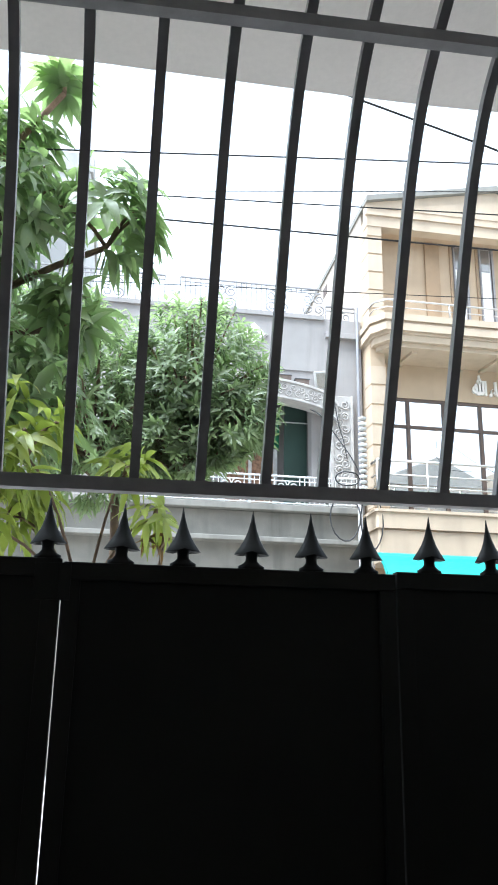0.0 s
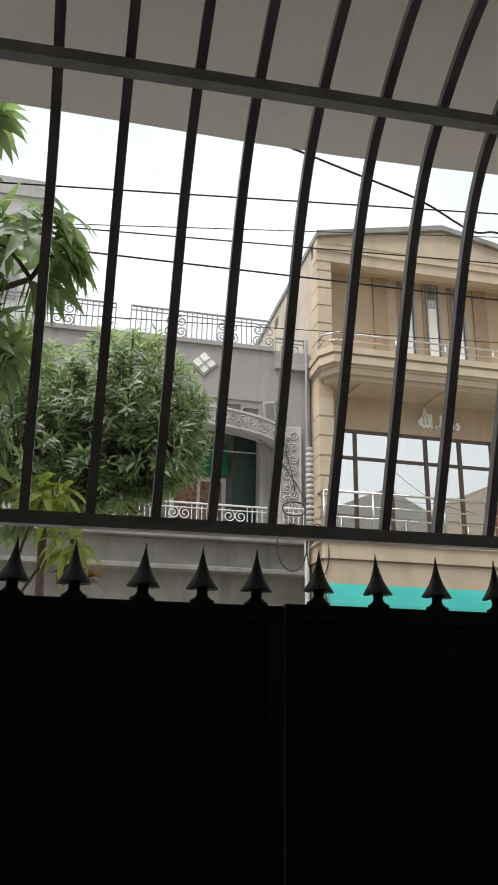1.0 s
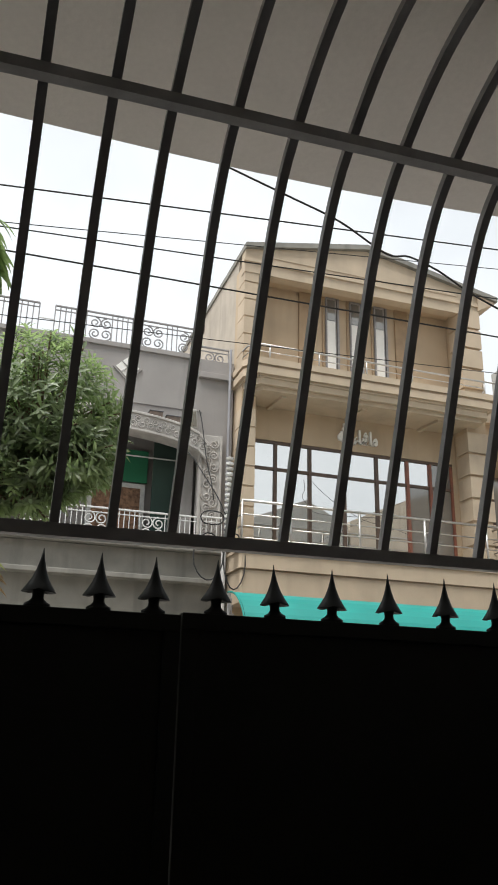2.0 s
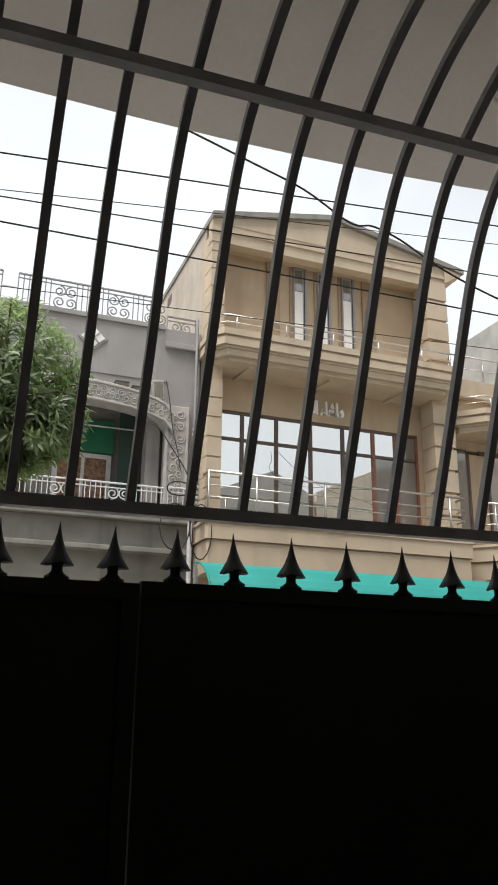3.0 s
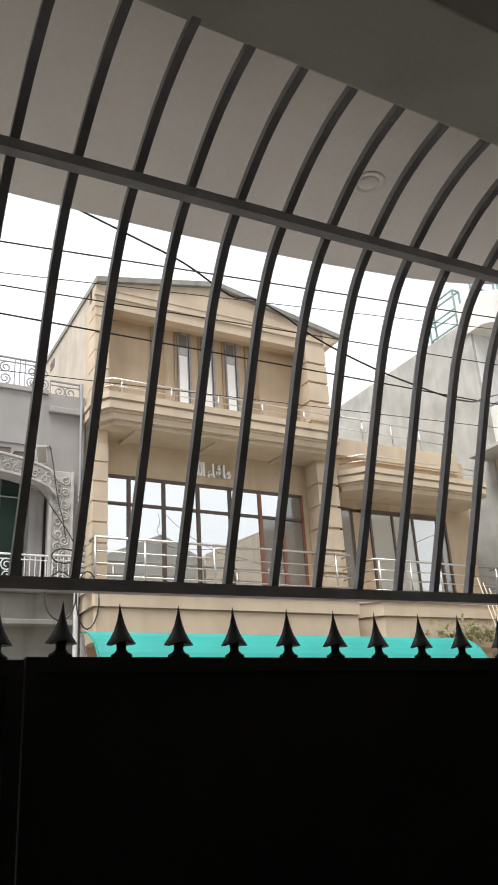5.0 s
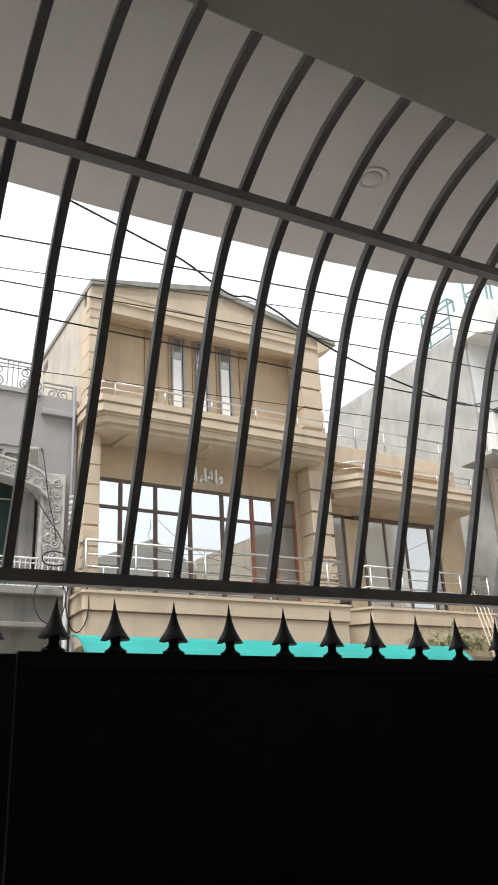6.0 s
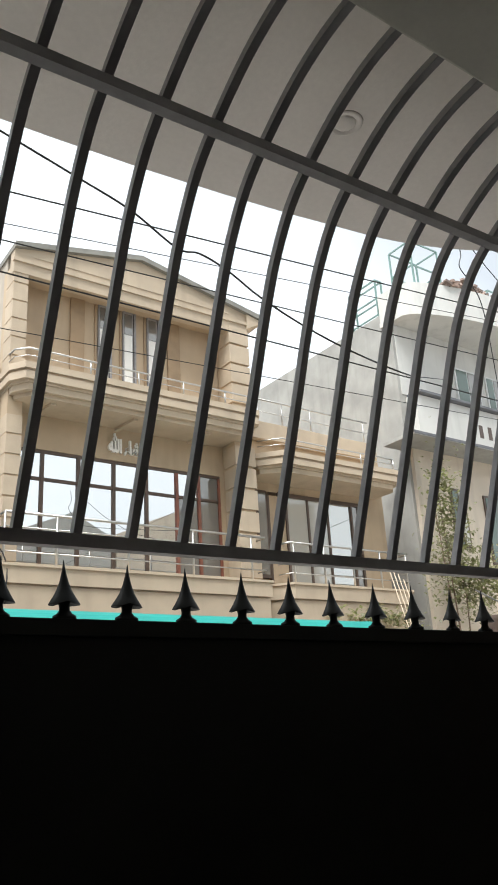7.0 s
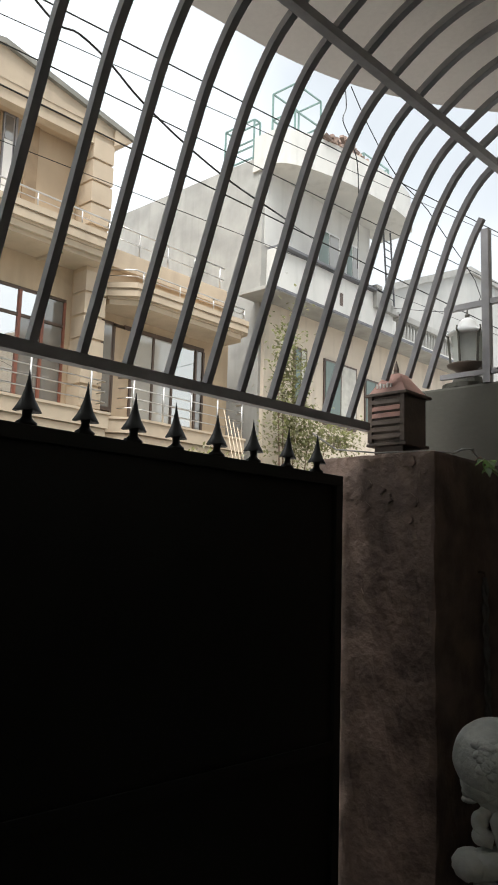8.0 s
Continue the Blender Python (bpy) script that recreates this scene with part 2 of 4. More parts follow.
def slab_front(x):
    """The slab's front edge bows back and rounds off towards its end."""
    d = max(0.0, x - 1.3)
    return 0.02 - 0.06 * max(0.0, x) ** 2 - 0.29 * d**2 - 0.12 * d**3


slab_xs = [-3.2 + 0.25 * i for i in range(18)] + [1.3 + 0.82 * math.sin(math.pi / 2 * i / 22) for i in range(23)]
outline = [(x, slab_front(x)) for x in slab_xs] + [(2.12, -0.86), (-3.2, -0.86)]
ceiling = setting("ceiling", prism(outline, "z", 3.0, 3.16), "soffit", "pale painted underside of an overhanging porch slab", "ceiling")
setting("beam", box(-3.2, 2.6, -1.03, -0.79, 2.85, 3.3, 0.006), "beam", "cream plastered beam under the porch slab", "beam")
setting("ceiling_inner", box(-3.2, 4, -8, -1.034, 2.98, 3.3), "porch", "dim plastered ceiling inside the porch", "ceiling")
# out of view; its height is set by how much skylight the porch needs
setting("wall_west", box(-3.2, -2.95, -8, 0.02, 0, 2.4), "porch", "unseen plastered side wall of the porch, kept low for light", "wall")
setting("wall_south", box(-3.2, 4, -8.2, -7.9, 0, 3.0), "porch", "plain plastered back wall of the porch", "wall")
setting("upper_wall", prism([(-3.2, 3.3), (4, 3.3), (4, 9.0), (0.4, 10.2), (-3.2, 9.0)], "y", -8, -1.4), "cream", "plain cream gabled wall of the house over the porch", "wall")
setting("neighbour_wall_west", box(-16, -5.2, -9, -1.5, 0, 8.8), "sidewall", "plain wall of the house next door", "wall")
setting("neighbour_wall_east", prism([(6.2, 0), (9.1, 0), (9.1, 9.2), (8.4, 9.2), (8.4, 11.4), (6.2, 11.4)], "y", -9, -1.5), "sidewall", "plain stepped wall of the other house next door", "wall")
setting("neighbour_wall_far", prism([(9.2, 0), (13.4, 0), (13.4, 9.0), (11.6, 9.9), (9.2, 8.9)], "y", -9, -1.6), "farwall", "plain grey wall of a house down the street", "wall")
setting("neighbour_wall_end", prism([(13.5, 0), (24, 0), (24, 11.6)] + [(13.5 + 7.5 * (1 - i / 10), 9.2 + 2.2 * math.sin(math.pi / 2 * (1 - i / 10))) for i in range(11)], "y", -9, -1.6), "cream", "plain wall with curved top down the street", "wall")

# pillar beside the gate, with chipped plaster
bm = box(1.848, 2.62, -0.33, 0.12, 0, 1.85, 0.012)
bmesh.ops.subdivide_edges(bm, edges=[e for e in bm.edges if e.calc_length() > 0.2], cuts=34, use_grid_fill=True)
for v in bm.verts:
    k = noise.noise(v.co * 9) * 0.006 + noise.noise(v.co * 31) * 0.005 + noise.noise(v.co * 70) * 0.003
    v.co.x += k
    v.co.y += 0.6 * noise.noise(v.co * 24) * 0.008
    v.co.z += 0.5 * k
pillar = setting("pillar", bm, "pillar", "weathered red-brown plastered gate pillar with chipped edges", "pillar")
rng_chip = random.Random(3)
for i in range(14):
    py, pz = rng_chip.uniform(-0.31, -0.03), 1.83 - 0.42 * rng_chip.random() ** 1.3
    r = rng_chip.uniform(0.008, 0.028)
    ring = [(py + r * rng_chip.uniform(0.3, 1.4) * math.cos(a), pz + 0.8 * r * rng_chip.uniform(0.3, 1.5) * math.sin(a)) for a in [2 * math.pi * j / 9 for j in range(9)]]
    part("plaster_flake", prism(ring, "x", 1.8435 + 0.002 * rng_chip.random(), 1.852), "pillar", pillar)
bm = box(2.3, 2.5, -7.9, 0.1, 0, 2.15, 0.01)
setting("wall_east", bm, "wallgrey", "dark rough cement boundary wall beside the gate", "wall")

# ---------------------------------------------------------------- gate
def spear_mesh():
    """A pressed iron spearhead with flared skirt, neck and foot, tip 0.118 above its foot."""
    prof = [(0.027, 0.0), (0.027, 0.006), (0.018, 0.011), (0.0125, 0.017), (0.012, 0.024), (0.0135, 0.031), (0.016, 0.038), (0.0255, 0.0375), (0.0365, 0.0345), (0.0365, 0.0355), (0.0262, 0.0455), (0.0175, 0.060), (0.0102, 0.079), (0.0044, 0.101), (0.0007, 0.124)]
    b = lathe(prof, (0, 0, 0), 12, flat=0.55)
    for v in b.verts:
        if 0.034 < v.co.z < 0.043 and abs(v.co.x) > 0.015:
            v.co.z -= 0.005
    return mesh_of("spearhead", b, "gate", True)


SPEAR = spear_mesh()


def gate_leaf(name, x0, x1, top, spears, label, y=0.0, lean=0.0):
    leaf = thing(name, label, "gate", (x0, y, 0.06))
    panel = box(x0 + 0.03, x1 - 0.03, y - 0.002, y + 0.002, 0.1, top - 0.03)
    part("panel", panel, "gate", leaf)
    for nm, b in (("top_rail", box(x0, x1, y - 0.014, y + 0.014, top - 0.035, top, 0.002)), ("bottom_rail", box(x0, x1, y - 0.014, y + 0.014, 0.06, 0.1, 0.002)),
                  ("stile", box(x0, x0 + 0.035, y - 0.014, y + 0.014, 0.1, top - 0.035, 0.002)), ("stile", box(x1 - 0.035, x1, y - 0.014, y + 0.014, 0.1, top - 0.035, 0.002)),
                  ("cross_rail", box(x0 + 0.035, x1 - 0.035, y - 0.012, y - 0.0025, 0.92, 0.96, 0.002))):
        part(nm, b, "gate", leaf)
    for i, x in enumerate(spears):
        s = new("spearhead", SPEAR)
        s.parent = leaf
        s.location = Vector((x, y, top)) - leaf.location
        s.rotation_euler = (radians(2.0 * math.sin(5.1 * i)), radians(1.6 * math.sin(3.7 * i + 1)), radians(6 * math.sin(2.3 * i)))
    return leaf


gate_leaf("gate_leaf", 0.142, 1.820, 1.782, [0.22, 0.362, 0.504, 0.654, 0.809, 0.954, 1.098, 1.248, 1.398, 1.551, 1.695], "black sheet-metal main gate leaf topped with spearheads")
gate_leaf("wicket_gate", -0.546, 0.1385, 1.776, [-0.435, -0.309, -0.168, -0.040, 0.079], "narrow black sheet-metal wicket gate topped with spearheads")
gate_leaf("gate_leaf", -2.6, -0.5495, 1.782, [-2.48 + 0.145 * i for i in range(13)] + [-0.580], "black sheet-metal gate leaf fixed beside the wicket")
latch = thing("latch_plate", "small black cover plate at the wicket gate top", "plate", (-0.56, -0.02, 1.7))
part("plate", box(-0.60, -0.5485, -0.0205, -0.0145, 1.70, 1.772, 0.001), "gate", latch)
part("lip", box(-0.552, -0.530, -0.0225, -0.0165, 1.70, 1.772, 0.001), "gate", latch)
setting("gate_jamb", box(-2.896, -2.61, -0.1, 0.1, 0, 1.9, 0.01), "pillar", "plastered jamb beside the gate", "pillar")

# ---------------------------------------------------------------- curved bar grille over the gate
# side profile of a bar: how far inward (y) and how high (z) it runs from the bottom rail
PROFILE = [(-0.085, 1.935), (-0.155, 2.12), (-0.222, 2.30), (-0.288, 2.475), (-0.337, 2.58), (-0.405, 2.68), (-0.487, 2.748), (-0.595, 2.814), (-0.70, 2.853), (-0.80, 2.869)]
YR = PROFILE[0][0]


def profile_point(u):
    """A point of the profile, smoothly between its marks; u runs from 0 to 9."""
    i = min(int(u), len(PROFILE) - 2)
    f = u - i
    p = [Vector(PROFILE[min(max(j, 0), len(PROFILE) - 1)]) for j in (i - 1, i, i + 1, i + 2)]
    return 0.5 * (2 * p[1] + (p[2] - p[0]) * f + (2 * p[0] - 5 * p[1] + 4 * p[2] - p[3]) * f**2 + (3 * p[1] - p[0] - 3 * p[2] + p[3]) * f**3)


def on_grille(x, u):
    y, z = profile_point(u)
    lift = 0.012 * (x - 0.6) + (0.03 * (x - 0.6)) * math.sin(math.pi * min(u, 9) / 11)
    return (x, y + 0.012 * (x - 0.6), z + lift)


def bar_points(x, u0, u1):
    k = int(3 * (u1 - u0)) + 2
    return [on_grille(x, u0 + (u1 - u0) * i / k) for i in range(k + 1)]


grille = thing("bar_grille", "dark painted iron bar grille curving inward over the gate", "grille", (0, YR, 1.95))
# the hand-set bars are not quite evenly spaced
BAR_SHIFT = {-3: 0.013, -2: 0.001, -1: 0.001, 0: 0.003, 1: -0.001, 2: -0.005, 3: -0.007, 4: -0.007, 5: -0.006, 6: -0.004}
for k in range(-20, 15):
    x = 0.216 + 0.1292 * k + BAR_SHIFT.get(k, 0.010 if k < -3 else 0.0)
    part("bar", tube(bar_points(x, 0.0 if k < 13 else (0.78, 0.92)[k - 13], 9.0), 0.0095, square=True), "bar", grille)
part("bar", tube(bar_points(0.216 + 0.1292 * 15, 0.85, 4.45), 0.0095, square=True), "bar", grille)
part("bottom_rail", tube([(-2.5, YR - 0.037, 1.893), (0.6, YR, 1.928), (1.87, YR + 0.015, 1.946)], 0.0135, square=True), "bar", grille)
part("middle_rail", tube([(lambda p: (p[0], p[1], p[2] - 0.017))(on_grille(x, 5.97)) for x in (-2.5, 0.0, 0.8, 1.6, 2.6)], 0.0125, square=True), "bar", grille)
part("end_post", tube([(2.31, -0.285, 2.15), (2.31, -0.285, 2.72)], 0.014, square=True), "bar", grille)
part("end_rail", tube([(2.31, -0.12, 2.445), (2.31, -1.0, 2.445)], 0.010, square=True), "bar", grille)
part("end_rail", tube([(2.31, -0.10, 2.19), (2.31, -1.0, 2.19)], 0.009, square=True), "bar", grille)

# small lamp rose under the slab
rose = thing("ceiling_lamp_rose", "small round plaster lamp rose on the porch slab", "ceiling lamp", (0.92, -0.42, 3.0))
part("outer_ring", lathe([(0.047, 0.0), (0.045, -0.002), (0.041, -0.0034), (0.037, -0.0030), (0.033, -0.0004)], (0.92, -0.42, 3.0), 24), "soffit", rose, smooth=True)
part("inner_cap", lathe([(0.031, 0.0004), (0.024, -0.0022), (0.014, -0.0036), (0.004, -0.004)], (0.92, -0.42, 3.0), 20), "soffit", rose, smooth=True)


# ---------------------------------------------------------------- things on the pillar
def lamp_box():
    t = thing("lamp_box", "weathered brown slatted metal lamp box with faded red roof on pillar", "lamp", (1.97, -0.13, 1.85))
    part("foot", box(1.915, 2.03, -0.18, -0.07, 1.85, 1.890, 0.004), "boxwood", t)
    part("body", box(1.905, 2.035, -0.194, -0.060, 1.890, 2.050, 0.003), "boxwood", t)
    part("base_lip", box(1.895, 2.043, -0.202, -0.052, 1.884, 1.894, 0.002), "boxwood", t)
    part("slat_panel", box(1.9005, 1.9045, -0.180, -0.074, 1.905, 2.040, 0.001), "boxwood", t)
    for i in range(6):
        part("slat", prism([(1.8995, 1.912 + 0.023 * i), (1.893, 1.908 + 0.023 * i), (1.895, 1.922 + 0.023 * i), (1.8995, 1.925 + 0.023 * i)], "y", -0.180, -0.074), "copper" if i in (3, 4) else "boxwood", t)
    for y in (-0.194, -0.071):
        part("corner_strip", box(1.894, 1.9045, y - 0.003, y + 0.014, 1.895, 2.05, 0.001), "boxwood", t)
    part("cornice", box(1.889, 2.05, -0.208, -0.046, 2.05, 2.060, 0.002), "boxwood", t)
    b = bmesh.new()
    base = [b.verts.new(q) for q in ((1.90, -0.198, 2.060), (2.037, -0.198, 2.060), (2.037, -0.056, 2.060), (1.90, -0.056, 2.060))]
    top = [b.verts.new(q) for q in ((1.940, -0.150, 2.130), (1.99, -0.150, 2.130), (1.99, -0.096, 2.130), (1.940, -0.096, 2.130))]
    b.faces.new(base[::-1])
    b.faces.new(top)
    for i in range(4):
        b.faces.new((base[i], base[(i + 1) % 4], top[(i + 1) % 4], top[i]))
    roof = part("roof", b, "copper", t, "faded red sheet roof with worn white marks")
    for i in range(5):
        y0 = -0.086 - 0.013 * i
        part("white_mark", prism([(y0, 2.080), (y0 + 0.006, 2.080), (y0 + 0.006, 2.092 + 0.004 * (i % 2)), (y0, 2.092 + 0.004 * (i % 2))], "x", 1.9095, 1.925), "letter", roof)
    part("finial", lathe([(0.014, 0), (0.009, 0.012), (0.010, 0.02), (0.001, 0.05)], (1.965, -0.123, 2.13), 10), "boxwood", t)
    return t


def lantern():
    x, y, z = 2.395, -0.165, 2.197
    t = thing("wall_lantern", "grey carriage lantern with frosted panes on the boundary wall", "lantern", (x, y, z))
    part("pedestal", lathe([(0.095, -0.047), (0.095, -0.030), (0.06, -0.022), (0.05, 0.002)], (x, y, z), 14), "wallgrey", t, "dark stepped foot")
    part("base_bowl", lathe([(0.045, 0), (0.03, 0.012), (0.035, 0.02), (0.055, 0.034), (0.075, 0.044), (0.078, 0.05)], (x, y, z), 14), "boxwood", t, smooth=True)
    for i in range(6):
        a = 2 * math.pi * i / 6
        c, d = math.cos(a), math.sin(a)
        part("upright", tube([(x + 0.062 * c, y + 0.062 * d, z + 0.05), (x + 0.072 * c, y + 0.072 * d, z + 0.165)], 0.0045, 6), "wallgrey", t)
        part("scroll", tube([(x + 0.072 * c, y + 0.072 * d, z + 0.16), (x + 0.086 * c, y + 0.086 * d, z + 0.172), (x + 0.083 * c, y + 0.083 * d, z + 0.186)], 0.003, 6), "wallgrey", t)
    part("pane", lathe([(0.050, 0.052), (0.060, 0.163)], (x, y, z), 6), "lanternglass", t, "frosted glass body")
    part("cap", lathe([(0.074, 0.163), (0.076, 0.172), (0.05, 0.186), (0.036, 0.196), (0.034, 0.214), (0.022, 0.226), (0.012, 0.232)], (x, y, z), 14), "whiteiron", t, smooth=True)
    part("finial", lathe([(0.007, 0.232), (0.010, 0.243), (0.004, 0.25), (0.002, 0.265)], (x, y, z), 10), "wallgrey", t)
    return t


lamp_box()
lantern()
wire = thing("loose_wire", "thin pale loose wire lying over the pillar top", "wire", (1.9, -0.2, 1.85))
part("strand", tube([(1.80, 0.10, 1.93), (1.84, 0.03, 1.875), (1.88, -0.10, 1.86), (1.93, -0.25, 1.862), (2.02, -0.31, 1.862), (2.10, -0.29, 1.885), (2.16, -0.30, 1.892), (2.17, -0.31, 1.857)], 0.0028, 6), "pipe", wire)
part("strand", tube([(2.00, -0.30, 1.858), (2.07, -0.31, 1.879), (2.16, -0.29, 1.893), (2.20, -0.30, 1.862)], 0.0028, 6), "pipe", wire)
rope = thing("hanging_rope", "dark twisted rope hanging down beside the pillar", "rope", (2.12, -0.345, 1.45))
for ph in (0.0, math.pi):
    part("strand", tube([(2.125 + 0.012 * i / 30 + 0.006 * math.cos(ph + 0.75 * i), -0.352 + 0.006 * math.sin(ph + 0.75 * i), 1.47 - 0.015 * i) for i in range(36)], 0.0062, 6), "rope", rope, smooth=True)
part("hook", tube([(2.125, -0.30, 1.49), (2.125, -0.352, 1.485), (2.125, -0.352, 1.465)], 0.004, 6), "boxwood", rope)


def statue():
    """A seated garden figure with bowed curly head, one mesh."""
    b = bmesh.new()

    def blob(c, r, sub=3, lump=0.0, freq=20):
        o = bmesh.new()
        bmesh.ops.create_icosphere(o, subdivisions=sub, radius=1.0)
        for v in o.verts:
            k = 1 + lump * noise.noise(v.co * freq * 0.2 + Vector(c) * 7)
            v.co = Vector((c[0] + v.co.x * r[0] * k, c[1] + v.co.y * r[1] * k, c[2] + v.co.z * r[2] * k))
        join(b, o)

    def at(l, d, z):
        """From the head's centre: l ahead of the face, d away from the porch."""
        l += 0.035 * min(1, max(0, (0.88 - z) / 0.1))
        return (1.85 - 0.44 * l + 0.9 * d, -0.505 + 0.9 * l + 0.44 * d, 1.09 - (1.09 - z) * (0.83 if z > 0.58 else 1.0 - 0.0867 / (1.09 - z)))

    blob(at(0, 0, 0.972), (0.110, 0.110, 0.104), 4, 0.03, 12)
    for i in range(120):
        l, h = random.uniform(-0.10, 0.045), random.uniform(-0.25, 0.55)
        side = -1 if i % 3 else 1
        d = side * 0.110 * math.sqrt(max(0.02, 1 - (l / 0.11) ** 2 - h * h))
        blob(at(l, d, 0.972 + 0.118 * h), (0.017, 0.017, 0.014), 2, 0.35)
    blob(at(0.02, 0, 0.895), (0.072, 0.072, 0.058), 3)
    blob(at(-0.02, 0, 0.850), (0.060, 0.060, 0.042), 3)
    blob(at(0.062, -0.004, 0.862), (0.020, 0.019, 0.022), 2)
    blob(at(0.050, -0.004, 0.835), (0.020, 0.024, 0.011), 2)
    blob(at(0.045, -0.045, 0.885), (0.016, 0.018, 0.008), 2)
    # hand under the chin
    tube([at(-0.005, -0.02, 0.822), at(0.006, -0.025, 0.775), at(-0.002, -0.03, 0.733), at(-0.03, -0.03, 0.728)], [0.018, 0.021, 0.025, 0.024], 14, b)
    blob(at(0.004, -0.025, 0.778), (0.024, 0.024, 0.030), 3)
    blob(at(0.0, -0.027, 0.735), (0.027, 0.027, 0.026), 3)
    tube([at(-0.05, -0.03, 0.83), at(-0.048, -0.035, 0.78), at(-0.06, -0.035, 0.73), at(-0.17, -0.04, 0.66)], [0.026, 0.029, 0.032, 0.040], 14, b)
    # forearm with its fist, resting on the knee
    blob(at(0.028, -0.02, 0.642), (0.052, 0.052, 0.042), 3, 0.1)
    tube([at(0.02, -0.02, 0.642), at(-0.07, -0.02, 0.662), at(-0.20, -0.02, 0.70)], [0.040, 0.043, 0.052], 14, b)
    for k in range(4):
        tube([at(0.02, -0.055 + 0.02 * k, 0.665), at(0.050, -0.055 + 0.02 * k, 0.650), at(0.052, -0.055 + 0.02 * k, 0.625), at(0.03, -0.055 + 0.02 * k, 0.608)], [0.009, 0.010, 0.010, 0.008], 10, b)
    tube([at(-0.22, 0, 0.50), at(-0.02, -0.02, 0.560), at(-0.03, -0.02, 0.30)], [0.085, 0.060, 0.050], 14, b)
    tube([at(-0.22, 0.12, 0.50), at(-0.04, 0.12, 0.54), at(-0.05, 0.12, 0.30)], [0.085, 0.060, 0.050], 14, b)
    blob(at(-0.24, 0.03, 0.70), (0.12, 0.12, 0.20), 3)
    tube([at(-0.06, 0.0, 0.88), at(-0.20, 0.02, 0.83)], [0.05, 0.07], 12, b)
    tube([at(-0.20, 0.03, 0.52), at(-0.20, 0.03, -0.092)], [0.14, 0.16], 16, b)
    ob = part("garden_statue", b, "statue", None, "", True)
    return tagged(ob, "weathered white plaster garden statue with bowed curly head", "statue")


statue()

# ---------------------------------------------------------------- beige house across the street
house = thing("beige_house", "beige three-storey house with gabled front and two balconies", "house", (7, 14, -0.05))
XL, XR, YF = 4.08, 9.69, 12.0
ROOF = lambda x: 11.0 + 0.58 * (1 - abs(x - 6.9) / 2.82)


def rail(parent, name, pts, posts, levels, base, r=0.022, material="steel"):
    """A tubular railing along points of the plan: a top rail, thinner lower rails and posts."""
    top = levels[-1]
    rl = part(name, tube([(x, y, top) for x, y in pts], r, 8), material, parent, "polished steel railing", True)
    for z in levels[:-1]:
        part("thin_rail", tube([(x, y, z) for x, y in pts], r * 0.55, 6), material, rl, smooth=True)
    for x, y in posts:
        part("rail_post", tube([(x, y, base), (x, y, top)], r * 0.9, 8), material, rl, smooth=True)
    return rl


# body and piers
part("side_wall", box(XL + 0.012, XL + 0.25, YF + 0.43, 21, 0, 10.95), "sidewall", house, "weathered side wall")
part("side_wall", box(XR - 0.25, XR, YF + 0.02, 21, 0, 10.9), "beige", house)
part("rear_wall", box(XL, XR, 21, 21.2, 0, 10.9), "beige", house)
part("ground_wall", box(XL, XR, YF + 0.4, YF + 0.65, 0, 4.3), "beige", house)
part("first_floor_slab", box(XL + 0.25, XR - 0.25, YF - 0.2, 21, 4.3, 4.5), "beige2", house)
for x0, x1, out, pitch in ((XL, 4.40, 0.0, 0.40), (9.2, XR, 0.02, 0.50)):
    part("pier", box(x0 + 0.010, x1 - 0.02, YF + 0.015, YF + 0.6, 4.3, 10.58), "beige", house)
    z = 4.55
    while z < 10.3:
        if not 7.35 < z < 8.15:
            part("quoin", box(x0 + 0.003 - out, x1 - 0.012 + out * 2.5, YF - 0.004 - out * 1.5, YF + 0.42, z, z + pitch - 0.035 - out, 0.008), "beige2", house)
        z += pitch
# gable front
gx = [XL + (XR + 0.02 - XL) * i / 12 for i in range(13)]
part("gable", prism([(XL - 0.008, 10.36), (XR, 10.36)] + [(x, ROOF(x) - 0.10) for x in reversed(gx)], "y", YF - 0.02, YF + 0.22), "beige2", house)
part("gable_band", prism([(XL - 0.03, 10.60), (XR, 10.60), (XR, 10.68), (XL - 0.03, 10.68)], "y", YF - 0.06, YF + 0.02), "beige2", house)
part("gable_band", prism([(4.5, 10.78), (9.2, 10.78), (9.1, 10.84), (6.9, 11.22), (4.7, 10.84)], "y", YF - 0.035, YF + 0.02), "beige2", house)
roof_pts = [(XL - 0.02, ROOF(XL)), (6.9, ROOF(6.9)), (10.2, ROOF(10.2) + 0.02)]
part("roof", prism([(x, z - 0.12) for x, z in roof_pts] + [(x, z) for x, z in reversed(roof_pts)], "y", YF - 0.12, 21.2), "greydirty", house, "weathered grey roof slab")
part("eave", prism([(XR, 10.50), (10.17, ROOF(10.2) - 0.12), (XR, ROOF(XR) - 0.12)], "y", YF - 0.08, 21), "beige2", house)
